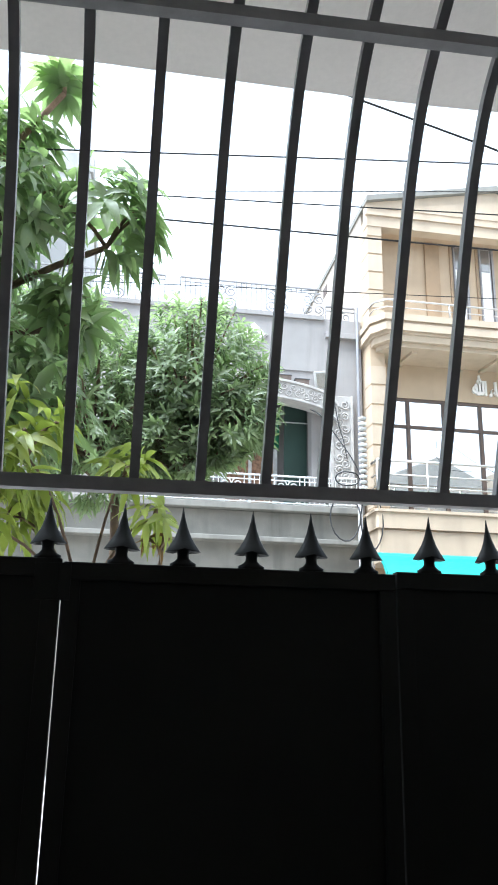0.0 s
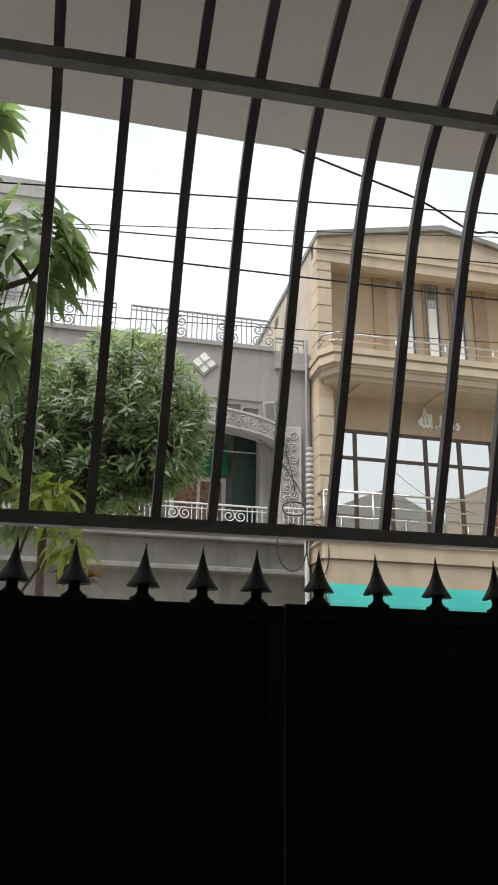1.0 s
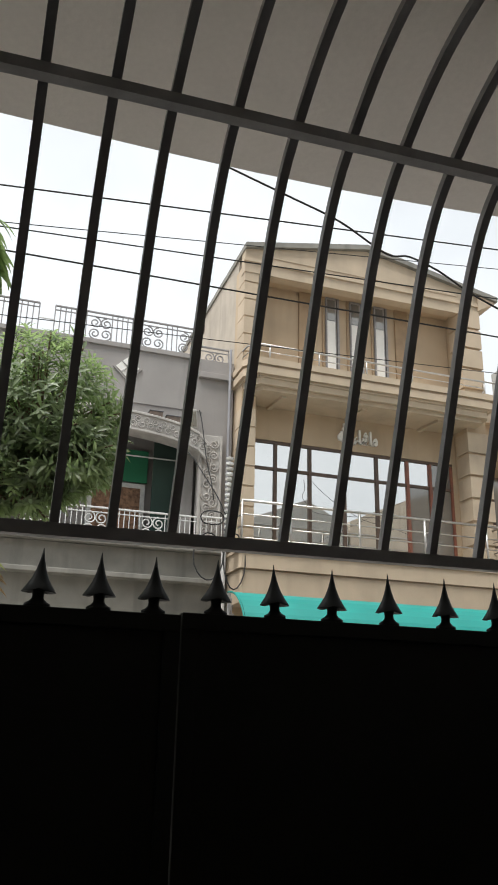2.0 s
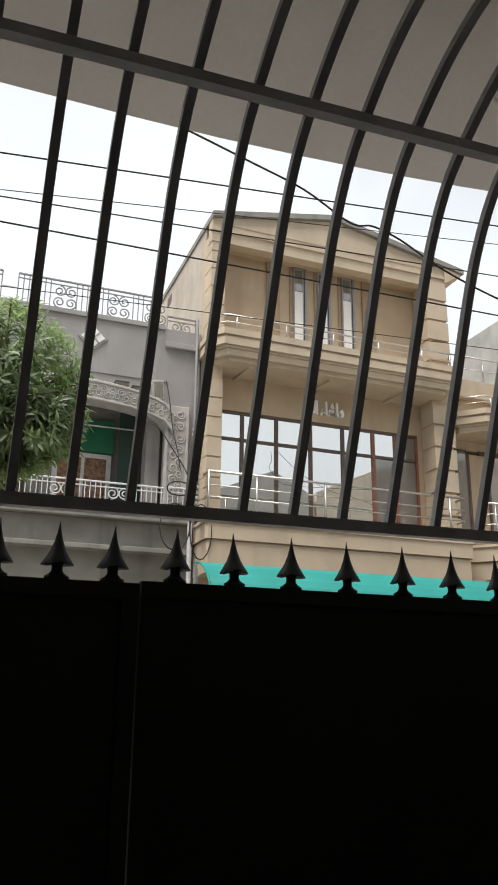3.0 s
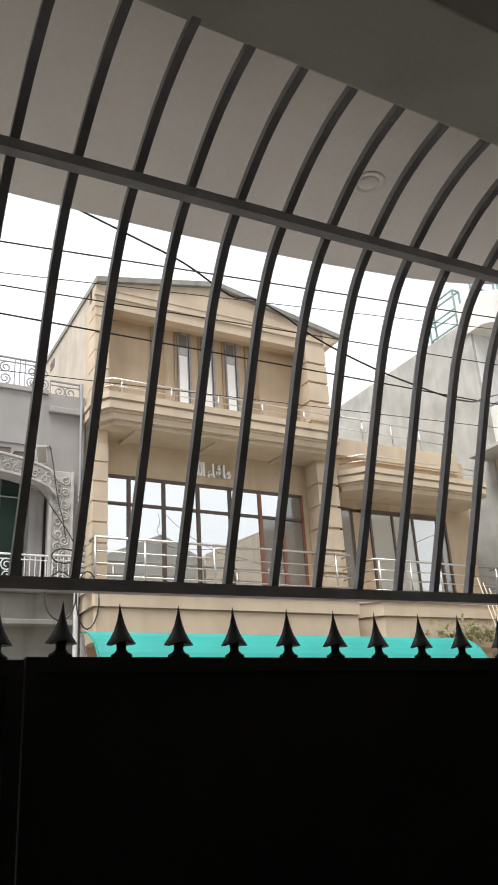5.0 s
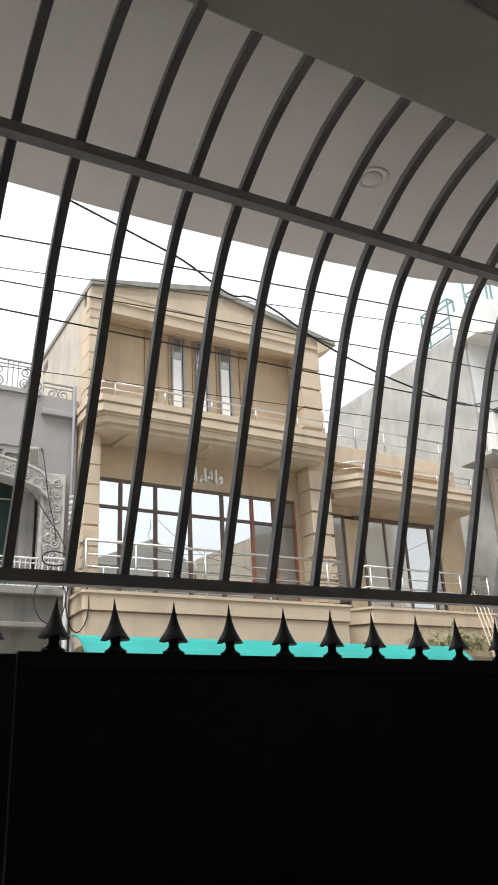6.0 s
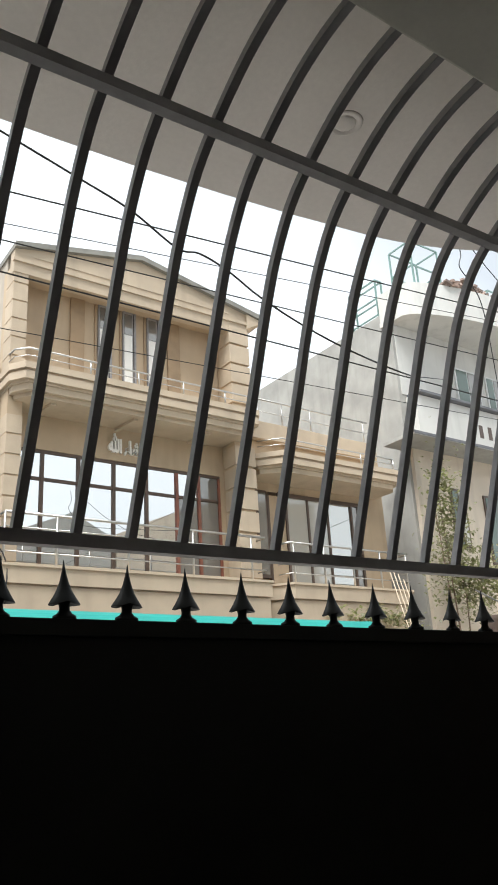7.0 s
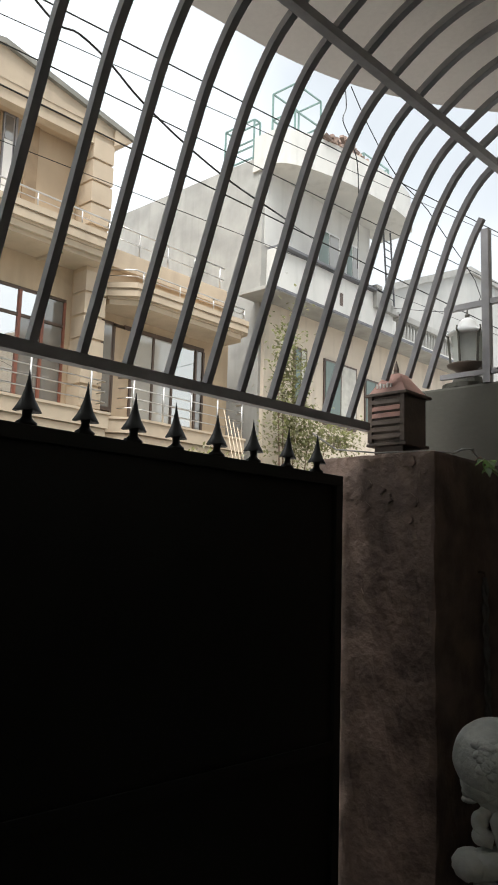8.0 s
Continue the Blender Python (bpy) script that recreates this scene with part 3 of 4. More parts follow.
# upper floor, set back
part("upper_wall", box(4.46, 9.2, YF + 0.55, YF + 0.75, 8.0, 10.9), "beige", house)
part("upper_soffit", box(4.46, 9.2, YF + 0.2, YF + 0.55, 10.45, 10.6), "beige", house)
part("upper_floor_slab", box(XL + 0.25, XR - 0.25, YF, 21, 7.75, 8.0), "beige", house)
for x0, x1 in ((5.50, 5.82), (7.84, 8.16)):
    part("wood_panel", box(x0, x1, YF + 0.50, YF + 0.55, 8.0, 10.448, 0.008), "brown", house, "brown wooden panel")
for x in (6.26, 6.845, 7.445):
    w = part("window", box(x - 0.125, x + 0.125, YF + 0.5, YF + 0.55, 8.21, 10.444, 0.006), "greyiron", house, "tall narrow window with white blind")
    part("pane", box(x - 0.09, x + 0.09, YF + 0.492, YF + 0.498, 9.88, 10.38), "glassdark", w)
    part("blind", box(x - 0.095, x + 0.095, YF + 0.488, YF + 0.498, 8.25, 9.86, 0.003), "letter", w, "white blind")
    part("frame_strip", box(x + 0.15, x + 0.20, YF + 0.50, YF + 0.55, 8.21, 10.444, 0.004), "greyiron", w)
    part("frame_strip", box(x - 0.2, x - 0.165, YF + 0.52, YF + 0.55, 8.21, 10.444, 0.004), "brown", w)
part("vent", box(XL + 0.004, XL + 0.02, 15.15, 15.5, 10.45, 10.68), "frame", house, "small dark vent")
# upper balcony with stepped moulding
def balcony(name, x0, x1, y0, y1, z1, steps, chamfer=0.3):
    first = None
    z = z1
    for h, back in steps:
        c = chamfer
        pl = [(x0 + back, y1), (x0 + back, y0 + back + c), (x0 + back + c * 0.7, y0 + back), (x1 - back - c * 0.3, y0 + back), (x1 - back, y0 + back + c * 0.5), (x1 - back, y1)]
        ob = part(name if first is None else "moulding", prism(pl, "z", z - h, z), "beige2", house if first is None else first)
        first = first or ob
        z -= h
    return first


balcony("balcony", 4.0, 9.62, 11.45, YF + 1.25, 8.2, [(0.13, 0.0), (0.05, 0.05), (0.15, 0.02), (0.05, 0.08), (0.13, 0.11), (0.09, 0.2)])
rail(house, "railing", [(4.08, 12.0), (4.1, 11.75), (4.3, 11.55), (9.4, 11.55), (9.55, 11.8)], [(4.5 + 1.05 * i, 11.55) for i in range(5)] + [(9.4, 11.55)], [8.37, 8.52], 8.2, 0.02)
for i in range(3):
    x = 4.85 + 1.75 * i
    part("soffit_rib", prism([(x, 11.78), (x + 0.10, 11.78), (x + 0.02, 12.5), (x - 0.08, 12.5)], "z", 7.545, 7.60), "beige2", house)
# first floor wall with lettering and long window
part("first_wall", box(4.30, 9.25, YF + 0.5, YF + 0.7, 6.9, 7.75), "beige", house)
part("first_wall", box(9.1, 9.25, YF + 0.5, YF + 0.7, 4.5, 6.9), "beige", house)
# brown sheet added behind the panes in place of the room's shade
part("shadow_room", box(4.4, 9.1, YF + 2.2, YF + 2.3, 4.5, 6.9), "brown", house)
win = part("long_window", box(4.4, 9.12, YF + 0.52, YF + 0.6, 6.84, 6.92, 0.005), "frame", house, "long window with dark brown mullions and mirror-like panes")
cols = [4.44, 5.0, 5.75, 6.52, 7.27, 8.0, 8.55, 9.08]
for i, x in enumerate(cols):
    part("mullion", box(x - 0.035, x + 0.035, YF + 0.51, YF + 0.6, 4.5, 6.84, 0.005), "redframe" if i >= 5 else "frame", win)
for x0, x1 in zip(cols, cols[1:]):
    part("transom", box(x0 + 0.035, x1 - 0.035, YF + 0.515, YF + 0.595, 6.28, 6.34, 0.004), "frame", win)
    # right-hand panes duller and browner: a brownish building's reflection put into their colour
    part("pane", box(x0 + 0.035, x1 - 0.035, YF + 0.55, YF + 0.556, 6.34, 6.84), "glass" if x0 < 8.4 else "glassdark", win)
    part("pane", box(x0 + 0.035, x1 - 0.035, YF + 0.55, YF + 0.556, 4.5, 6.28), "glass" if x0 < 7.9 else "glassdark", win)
font = bpy.data.curves.new("lettering", "FONT")
font.body = "\ufdf2 \ufe80\ufe8e\ufeb7\ufe8e\ufee3"
font.size, font.extrude, font.offset = 0.38, 0.03, 0.019
text_ob = new("lettering_tmp", font)
bpy.context.view_layer.update()
text_me = bpy.data.meshes.new_from_object(text_ob.evaluated_get(bpy.context.evaluated_depsgraph_get()))
bpy.data.objects.remove(text_ob)
text_me.materials.clear()
text_me.materials.append(M["letter"])
xs = [v.co.x for v in text_me.vertices]
for v in text_me.vertices:
    v.co.x = (v.co.x - min(xs)) / (max(xs) - min(xs)) * 0.92
lettering = new("lettering", text_me)
lettering.parent = house
lettering.location = Vector((6.36, YF + 0.475, 7.08)) - house.location
lettering.rotation_euler = (radians(90), 0, 0)
lettering["label"] = "raised white calligraphic wall lettering"
# lower balcony
balcony("lower_balcony", 3.96, 9.72, 11.55, YF + 0.5, 4.44, [(0.05, 0.0), (0.29, 0.03), (0.03, 0.10), (0.57, 0.07)], 0.05)
rail(house, "railing", [(4.05, 12.0), (4.05, 11.68), (9.62, 11.68), (9.62, 12.0)], [(4.05, 11.68)] + [(5.0 + 1.42 * i, 11.68) for i in range(4)], [4.66, 4.88, 5.10, 5.36], 4.44, 0.026)

# annex of the beige house
annex = thing("beige_annex", "lower beige wing with stepped balcony and curtained windows", "house", (12, 14, -0.05))
part("wall", box(9.72, 14.2, YF + 0.6, YF + 0.8, 6.75, 8.3), "beige", annex)
part("wall", box(9.72, 10.1, YF + 0.6, YF + 0.8, 0, 6.75), "beige", annex)
part("wall", box(13.3, 14.2, YF + 0.6, YF + 0.8, 0, 6.75), "beige", annex)
part("wall", box(10.1, 13.3, YF + 0.6, YF + 0.8, 0, 4.6), "beige", annex)
part("side_wall", box(13.95, 14.2, YF + 0.8, 19, 0, 8.3), "beige", annex)
part("roof", box(9.72, 14.2, YF + 0.8, 19, 8.0, 8.2), "beige", annex)
part("parapet", box(9.72, 13.9, YF + 0.42, YF + 0.62, 7.98, 8.42, 0.01), "beige2", annex)
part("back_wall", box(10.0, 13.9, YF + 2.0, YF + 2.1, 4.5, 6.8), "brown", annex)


def annex_slab(z, steps):
    first = None
    for h, back in steps:
        pl = [(9.78 + back, YF + 0.6), (9.78 + back, YF + 0.1), (10.25 + back, YF - 0.45 + back), (13.85 - back, YF - 0.45 + back), (14.05 - back, YF - 0.25 + back), (14.05 - back, YF + 0.6)]
        ob = part("balcony" if first is None else "moulding", prism(pl, "z", z - h, z), "beige2", annex if first is None else first)
        first = first or ob
        z -= h


annex_slab(7.42, [(0.12, 0.0), (0.05, 0.05), (0.13, 0.02), (0.05, 0.10), (0.12, 0.14)])
annex_slab(4.44, [(0.05, 0.0), (0.29, 0.03), (0.03, 0.10), (0.6, 0.07)])
rail(annex, "railing", [(9.9, 12.1), (10.3, 11.68), (13.8, 11.68), (13.95, 11.9)], [(10.5 + 1.1 * i, 11.68) for i in range(4)], [7.60, 7.74], 7.42, 0.02)
rail(annex, "railing", [(9.75, 12.5), (13.85, 12.5)], [(10.1 + 0.9 * i, 12.5) for i in range(5)], [8.72, 9.03], 8.42, 0.02)
rail(annex, "railing", [(10.2, 12.0), (10.3, 11.7), (13.9, 11.7), (13.95, 12.0)], [(10.4 + 0.86 * i, 11.7) for i in range(5)], [4.66, 4.88, 5.10, 5.33], 4.44, 0.024)
w = part("window", box(10.1, 10.42, YF + 0.56, YF + 0.64, 4.7, 6.75, 0.005), "frame", annex, "tall narrow window")
part("pane", box(10.15, 10.37, YF + 0.548, YF + 0.558, 4.78, 6.68), "glassdark", w)
w = part("window", box(10.75, 13.3, YF + 0.56, YF + 0.62, 6.66, 6.76, 0.005), "frame", annex, "wide window with grey curtains and one open bay")
for x in (10.42, 10.95, 11.60, 12.22, 13.0, 13.26):
    part("mullion", box(x, x + 0.06, YF + 0.555, YF + 0.625, 4.6, 6.66, 0.004), "frame", w)
for x0, x1 in ((11.01, 11.60), (11.66, 12.22)):
    b = bmesh.new()
    n = 26
    row = []
    for i in range(n + 1):
        x = x0 + (x1 - x0) * i / n
        y = YF + 0.70 + 0.025 * math.sin(i * 1.5) + 0.01 * math.sin(i * 0.6)
        row.append((b.verts.new((x, y, 4.6)), b.verts.new((x, y - 0.01, 6.66))))
    for p, q in zip(row, row[1:]):
        b.faces.new((p[0], q[0], q[1], p[1]))
    bmesh.ops.solidify(b, geom=b.faces[:], thickness=0.006)
    part("curtain", b, "curtain", w, "grey curtain", True)
for x0, x1 in ((11.01, 11.60), (11.66, 12.22)):
    part("pane", box(x0, x1, YF + 0.58, YF + 0.586, 4.6, 6.66), "glasspale", w)
for x0, x1, g in ((10.48, 10.95, "beige"), (12.28, 13.0, "glassmid"), (13.06, 13.26, "glassdark")):
    part("pane", box(x0, x1, YF + 0.59, YF + 0.596, 4.6, 6.66), g, w)

# awning in front of the beige house
aw = thing("awning", "long teal sheet awning with rounded ends on white ribs", "awning", (7, 9.6, 2.4))
prof = [(9.9 - 0.95 * math.sin(math.pi / 2 * i / 10), 2.45 + 0.93 * math.cos(math.pi / 2 * i / 10)) for i in range(11)]
inner = [(y + 0.012, z - 0.012) for y, z in reversed(prof)]
part("sheet", prism(prof + inner, "x", 3.30, 10.5), "teal", aw, "teal sheet")
for end, sgn in ((3.28, -1), (10.52, 1)):
    for i in range(9):
        a = math.pi / 2 * i / 8
        part("rib", tube([(end, 9.9, 2.45), (end + sgn * 0.16 * math.sin(a), 9.9 - 0.95 * math.sin(a) * 0.9, 2.45 + 0.93 * math.cos(a))], 0.008, 6), "greyiron", aw)
    part("rim", tube([(end, y, z) for y, z in prof], 0.014, 6), "teal", aw)
setting("street_wall_beige", box(3.0, 14.3, 9.9, 10.1, -0.05, 2.6), "beige", "beige boundary wall under the awning", "wall")

# ---------------------------------------------------------------- grey house
YG = 12.5
grey = thing("grey_house", "grey plastered two-storey house with arched balcony and roof railing", "house", (0, 15, -0.05))
part("wall", box(-7, 4.06, YG, YG + 0.25, 7.3, 8.45), "greyhouse", grey)
part("wall", box(3.42, 4.06, YG, YG + 0.25, 4.4, 7.3), "greyhouse", grey)
part("wall", box(-7, -0.6, YG, YG + 0.25, 4.4, 7.3), "greyhouse", grey)
part("wall", box(-7, 4.06, YG - 0.05, YG + 0.2, 0, 4.4), "greydirty", grey)
part("side_wall", box(3.86, 4.06, YG + 0.25, 20, 0, 8.45), "greyhouse", grey)
part("roof", box(-7, 4.06, YG + 0.25, 20, 8.2, 8.4), "greyhouse", grey)
part("inner_wall", box(-0.6, 3.86, YG + 1.2, YG + 1.35, 4.4, 7.4), "greyhouse", grey)
part("balcony_floor", box(-0.6, 3.86, YG + 0.2, YG + 1.2, 4.4, 4.55), "greyhouse", grey)
part("cornice", box(-7.05, 3.3, YG - 0.05, YG, 8.40, 8.50, 0.01), "greyhouse", grey)
part("ledge", box(-7.1, 3.9, YG - 0.34, YG + 0.02, 4.43, 4.55, 0.015), "greydirty", grey)
part("ledge", box(3.32, 4.05, YG - 0.10, YG - 0.002, 8.02, 8.14, 0.012), "greyhouse", grey)
part("fascia", box(-7, 3.88, YG - 0.16, YG - 0.05, 3.95, 4.42), "greydirty", grey)
part("ledge", box(-7.1, 3.9, YG - 0.32, YG - 0.05, 3.86, 3.95, 0.015), "greydirty", grey)
# arch with carved band
def arch_z(x, crown, spring):
    u = (x - 1.45) / 2.05
    return spring + (crown - spring) * math.sqrt(max(0.0, 1 - u * u))


ax = [-0.6 + 4.1 * i / 24 for i in range(25)]
low = [(x, arch_z(x, 6.70, 6.25)) for x in ax]
high = [(x, arch_z(x, 7.02, 6.55)) for x in ax]
part("arch_wall", prism([(x, z + 0.02) for x, z in high] + [(3.5, 7.32), (-0.6, 7.32)], "y", YG + 0.02, YG + 0.24), "greyhouse", grey)
band = part("arch_band", prism(low + high[::-1], "y", YG - 0.22, YG + 0.22), "greylight", grey, "carved pale arch band")
part("arch_rim", tube([(x, YG - 0.22, z + 0.02) for x, z in high], 0.035, 6), "greylight", band)
part("arch_rim", tube([(x, YG - 0.22, z) for x, z in low], 0.03, 6), "greylight", band)
for i in range(46):
    x = -0.45 + 3.85 * i / 45
    k = 0.35 if i % 2 else 0.68
    z = arch_z(x, 6.70, 6.25) * (1 - k) + arch_z(x, 7.02, 6.55) * k
    part("carving", tube(spiral(x, z, YG - 0.232, 0.072, 1.4, 1.7 * i, 1 if i % 3 else -1), 0.013, 5), "greylight", band)
pil = part("pilaster", box(3.38, 3.84, YG - 0.1, YG, 4.55, 6.80, 0.015), "greylight", grey, "carved pale pilaster")
for i in range(17):
    part("carving", tube(spiral(3.61 + 0.06 * (-1) ** i, 4.72 + 0.118 * i, YG - 0.11, 0.095, 1.5, i * 1.3, 1 if i % 2 else -1), 0.018, 5), "greylight", pil)
for x in (3.41, 3.81):
    part("pilaster_edge", box(x - 0.025, x + 0.025, YG - 0.13, YG - 0.095, 4.6, 6.8, 0.006), "greylight", pil)
# diamond opening with a white cross
dia = part("diamond_window", prism([(1.88, 7.72), (2.17, 8.0), (1.88, 8.28), (1.59, 8.0)], "y", YG - 0.035, YG + 0.0), "greyhouse", grey, "small diamond window with white cross bars")
part("pane", prism([(1.88, 7.78), (2.11, 8.0), (1.88, 8.22), (1.65, 8.0)], "y", YG - 0.045, YG - 0.036), "letter", dia)
part("cross_bar", tube([(1.77, YG - 0.05, 7.89), (2.0, YG - 0.05, 8.11)], 0.018, 6), "farwall", dia)
part("cross_bar", tube([(2.0, YG - 0.05, 7.89), (1.77, YG - 0.05, 8.11)], 0.018, 6), "farwall", dia)
# balcony window, blinds
w = part("window", box(1.45, 2.6, YG + 1.12, YG + 1.2, 4.6, 6.0, 0.006), "whiteiron", grey, "white framed window with patterned brown curtain")
for x0, x1 in ((1.55, 2.00), (2.07, 2.50)):
    part("curtain", box(x0, x1, YG + 1.1, YG + 1.118, 4.7, 5.9, 0.003), "patterned", w)
part("blind", box(1.4, 2.62, YG + 1.08, YG + 1.11, 6.02, 6.7, 0.005), "green", grey, "green cloth blind")
part("blind", box(2.66, 3.12, YG + 0.75, YG + 0.78, 4.6, 6.9, 0.005), "darkgreen", grey, "dark green blind")
part("inner_column", box(3.10, 3.37, YG + 0.26, YG + 0.6, 4.55, 7.3, 0.01), "greyhouse", grey)
part("curtain_rod", tube([(0.8, YG + 0.7, 6.45), (3.4, YG + 0.7, 6.45)], 0.015, 6), "whiteiron", grey)
part("door", box(0.2, 0.95, YG + 1.1, YG + 1.2, 4.55, 6.5, 0.01), "frame", grey, "dark wooden door")


def iron_rail(parent, x0, x1, y, z0, z1, gap, scrolls, r=0.012, paint="whiteiron"):
    rl = part("iron_railing", tube([(x0, y, z1), (x1, y, z1)], r * 1.6, 6), paint, parent, "white wrought iron railing")
    for z in (z0, z1 - 0.09):
        part("rail_bar", tube([(x0, y, z), (x1, y, z)], r, 6), paint, rl)
    k = int((x1 - x0) / gap)
    for i in range(k + 1):
        x = x0 + (x1 - x0) * i / k
        if all(abs(x - c) > 0.2 for c in scrolls):
            part("baluster", tube([(x, y, z0), (x, y, z1)], r * 0.8, 5), paint, rl)
    h = (z1 - 0.09 + z0) / 2
    for c in scrolls:
        for sx in (-1, 1):
            for sz in (-1, 1):
                part("scroll", tube(spiral(c + sx * 0.11, h + sz * (z1 - z0) * 0.2, y, 0.118, 1.5, 1.57 * sz, sx), r, 5), paint, rl)
    return rl


iron_rail(grey, -0.55, 3.45, YG - 0.1, 4.62, 5.13, 0.095, [0.45, 1.5, 2.55])
iron_rail(grey, 3.45, 3.85, YG - 0.2, 4.62, 5.13, 0.095, [])
iron_rail(grey, -5.0, 0.1, YG + 0.05, 8.52, 9.11, 0.11, [-0.9, -2.2], 0.015, "greyiron")
iron_rail(grey, 0.40, 3.25, YG + 0.05, 8.52, 9.11, 0.10, [1.3, 2.35, 3.1], 0.015, "greyiron")
part("rail_bar", tube([(0.1, YG + 0.05, 8.8), (0.42, YG + 0.05, 8.8)], 0.015, 6), "whiteiron", grey)
iron_rail(grey, 3.35, 3.95, YG + 0.05, 8.2, 8.75, 0.12, [3.65], 0.015, "greyiron")

# pale floodlight leaning on the arch ledge
flood = thing("floodlight", "pale grey floodlight box tilted on the arch ledge", "floodlight", (3.18, YG - 0.12, 6.78))
b = box(-0.11, 0.11, -0.06, 0.06, -0.19, 0.19, 0.02)
bmesh.ops.rotate(b, verts=b.verts, matrix=Matrix.Rotation(radians(14), 3, "X") @ Matrix.Rotation(radians(-9), 3, "Y"))
bmesh.ops.translate(b, verts=b.verts, vec=(3.18, YG - 0.14, 7.06))
part("housing", b, "farwall", flood)
b = box(-0.085, 0.085, -0.068, -0.061, -0.15, 0.15, 0.003)
bmesh.ops.rotate(b, verts=b.verts, matrix=Matrix.Rotation(radians(14), 3, "X") @ Matrix.Rotation(radians(-9), 3, "Y"))
bmesh.ops.translate(b, verts=b.verts, vec=(3.18, YG - 0.14, 7.06))
part("front_glass", b, "glassmid", flood)
part("bracket", tube([(3.18, YG - 0.10, 6.70), (3.18, YG - 0.12, 6.82), (3.17, YG - 0.13, 6.90)], 0.018, 6), "darkedge", flood)
for x0, x1 in ((2.35, 2.6), (2.68, 2.95)):
    bx = thing("roof_box", "small dark box on the arch ledge", "box", ((x0 + x1) / 2, YG - 0.1, 7.1))
    part("body", box(x0, x1, YG - 0.2, YG - 0.02, arch_z((x0 + x1) / 2, 7.02, 6.55) + 0.03, arch_z((x0 + x1) / 2, 7.02, 6.55) + 0.15, 0.01), "boxwood", bx)
    part("lid", box(x0 - 0.01, x1 + 0.01, YG - 0.21, YG - 0.01, arch_z((x0 + x1) / 2, 7.02, 6.55) + 0.15, arch_z((x0 + x1) / 2, 7.02, 6.55) + 0.165, 0.004), "darkedge", bx)

# service pipes and cable coils between the houses
stack = thing("service_pipe", "pale service pipe stack clamped between two houses", "pipe", (3.78, 11.75, 0))
part("pipe", tube([(3.74, 11.75, -0.05), (3.74, 11.75, 4.6)], 0.045, 8), "pipe", stack, smooth=True)
part("pipe", tube([(3.95, 12.38, -0.05), (3.95, 12.38, 8.7)], 0.03, 8), "darkedge", stack, smooth=True)
for i in range(17):
    part("insulator", lathe([(0.03, 0), (0.075, 0.015), (0.08, 0.05), (0.03, 0.07)], (3.80, 11.72, 4.5 + 0.1 * i), 10), "whiteiron" if i % 2 else "farwall", stack)
coil = thing("cable_coil", "loose black cable coils hanging at the house corner", "cable", (3.5, 11.6, 4.6))
for cx, cz, rx, rz, ph in ((3.42, 4.25, 0.27, 0.42, 0.3), (3.47, 4.95, 0.22, 0.13, 1.0), (3.9, 4.2, 0.2, 0.5, 2.2)):
    part("loop", tube([(cx + rx * math.cos(ph + 0.36 * i), 11.6 + 0.02 * math.sin(i), cz + rz * math.sin(ph + 0.36 * i)) for i in range(19)], 0.013, 6), "cable", coil, smooth=True)
part("lead", tube(bend((2.95, 12.25, 6.42), (3.80, 11.7, 4.9), -0.22, 14, 0.03), 0.011, 6), "cable", coil)
part("lead", tube(bend((3.32, 12.3, 7.25), (3.62, 12.1, 5.4), 0.0, 18, 0.07), 0.010, 6), "cable", coil)

# ---------------------------------------------------------------- white house with rounded roof slab
YW, XW = 12.5, 15.3
white = thing("white_house", "white and cream house with rounded overhanging roof slab", "house", (19, 15, -0.05))
part("side_wall", box(XW, XW + 0.3, YW + 0.02, 19.2, 0, 12.85), "cement", white, "bare cement side wall")
part("upper_wall", box(XW + 0.1, 20.6, YW, YW + 0.3, 10.2, 12.4), "white", white)
part("middle_wall", box(XW + 0.24, 21.5, YW - 0.35, YW + 0.2, 8.65, 10.1), "white", white)
part("lower_wall", box(XW + 0.1, 26, YW - 0.1, YW + 0.2, 0, 8.55), "cream", white)
part("side_wall", box(20.4, 20.6, YW + 0.3, 19, 0, 12.4), "white", white)
part("rear_wall", box(XW, 21.5, 19.2, 19.4, 0, 12.05), "cement", white)
part("slab", box(XW - 0.7, 26.2, YW - 0.95, YW + 0.2, 8.54, 8.64, 0.008), "cement", white, "thin cement porch slab")
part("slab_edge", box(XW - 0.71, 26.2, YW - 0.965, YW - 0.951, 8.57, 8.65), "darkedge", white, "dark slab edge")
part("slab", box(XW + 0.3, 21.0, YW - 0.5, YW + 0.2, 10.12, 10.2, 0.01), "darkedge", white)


def rounded(x0, x1, y0, y1, n=30):
    pts = [(x0, y1), (x0, YW - 0.3)]
    for i in range(n + 1):
        u = i / n
        x = x0 + (x1 - x0) * (1 - math.cos(math.pi * u)) / 2
        y = YW - 0.3 - (YW - 0.3 - y0) * math.sin(math.pi * (0.02 + 0.94 * u ** 1.25)) ** 0.75
        pts.append((x, y))
    pts.append((x1, y1))
    return pts


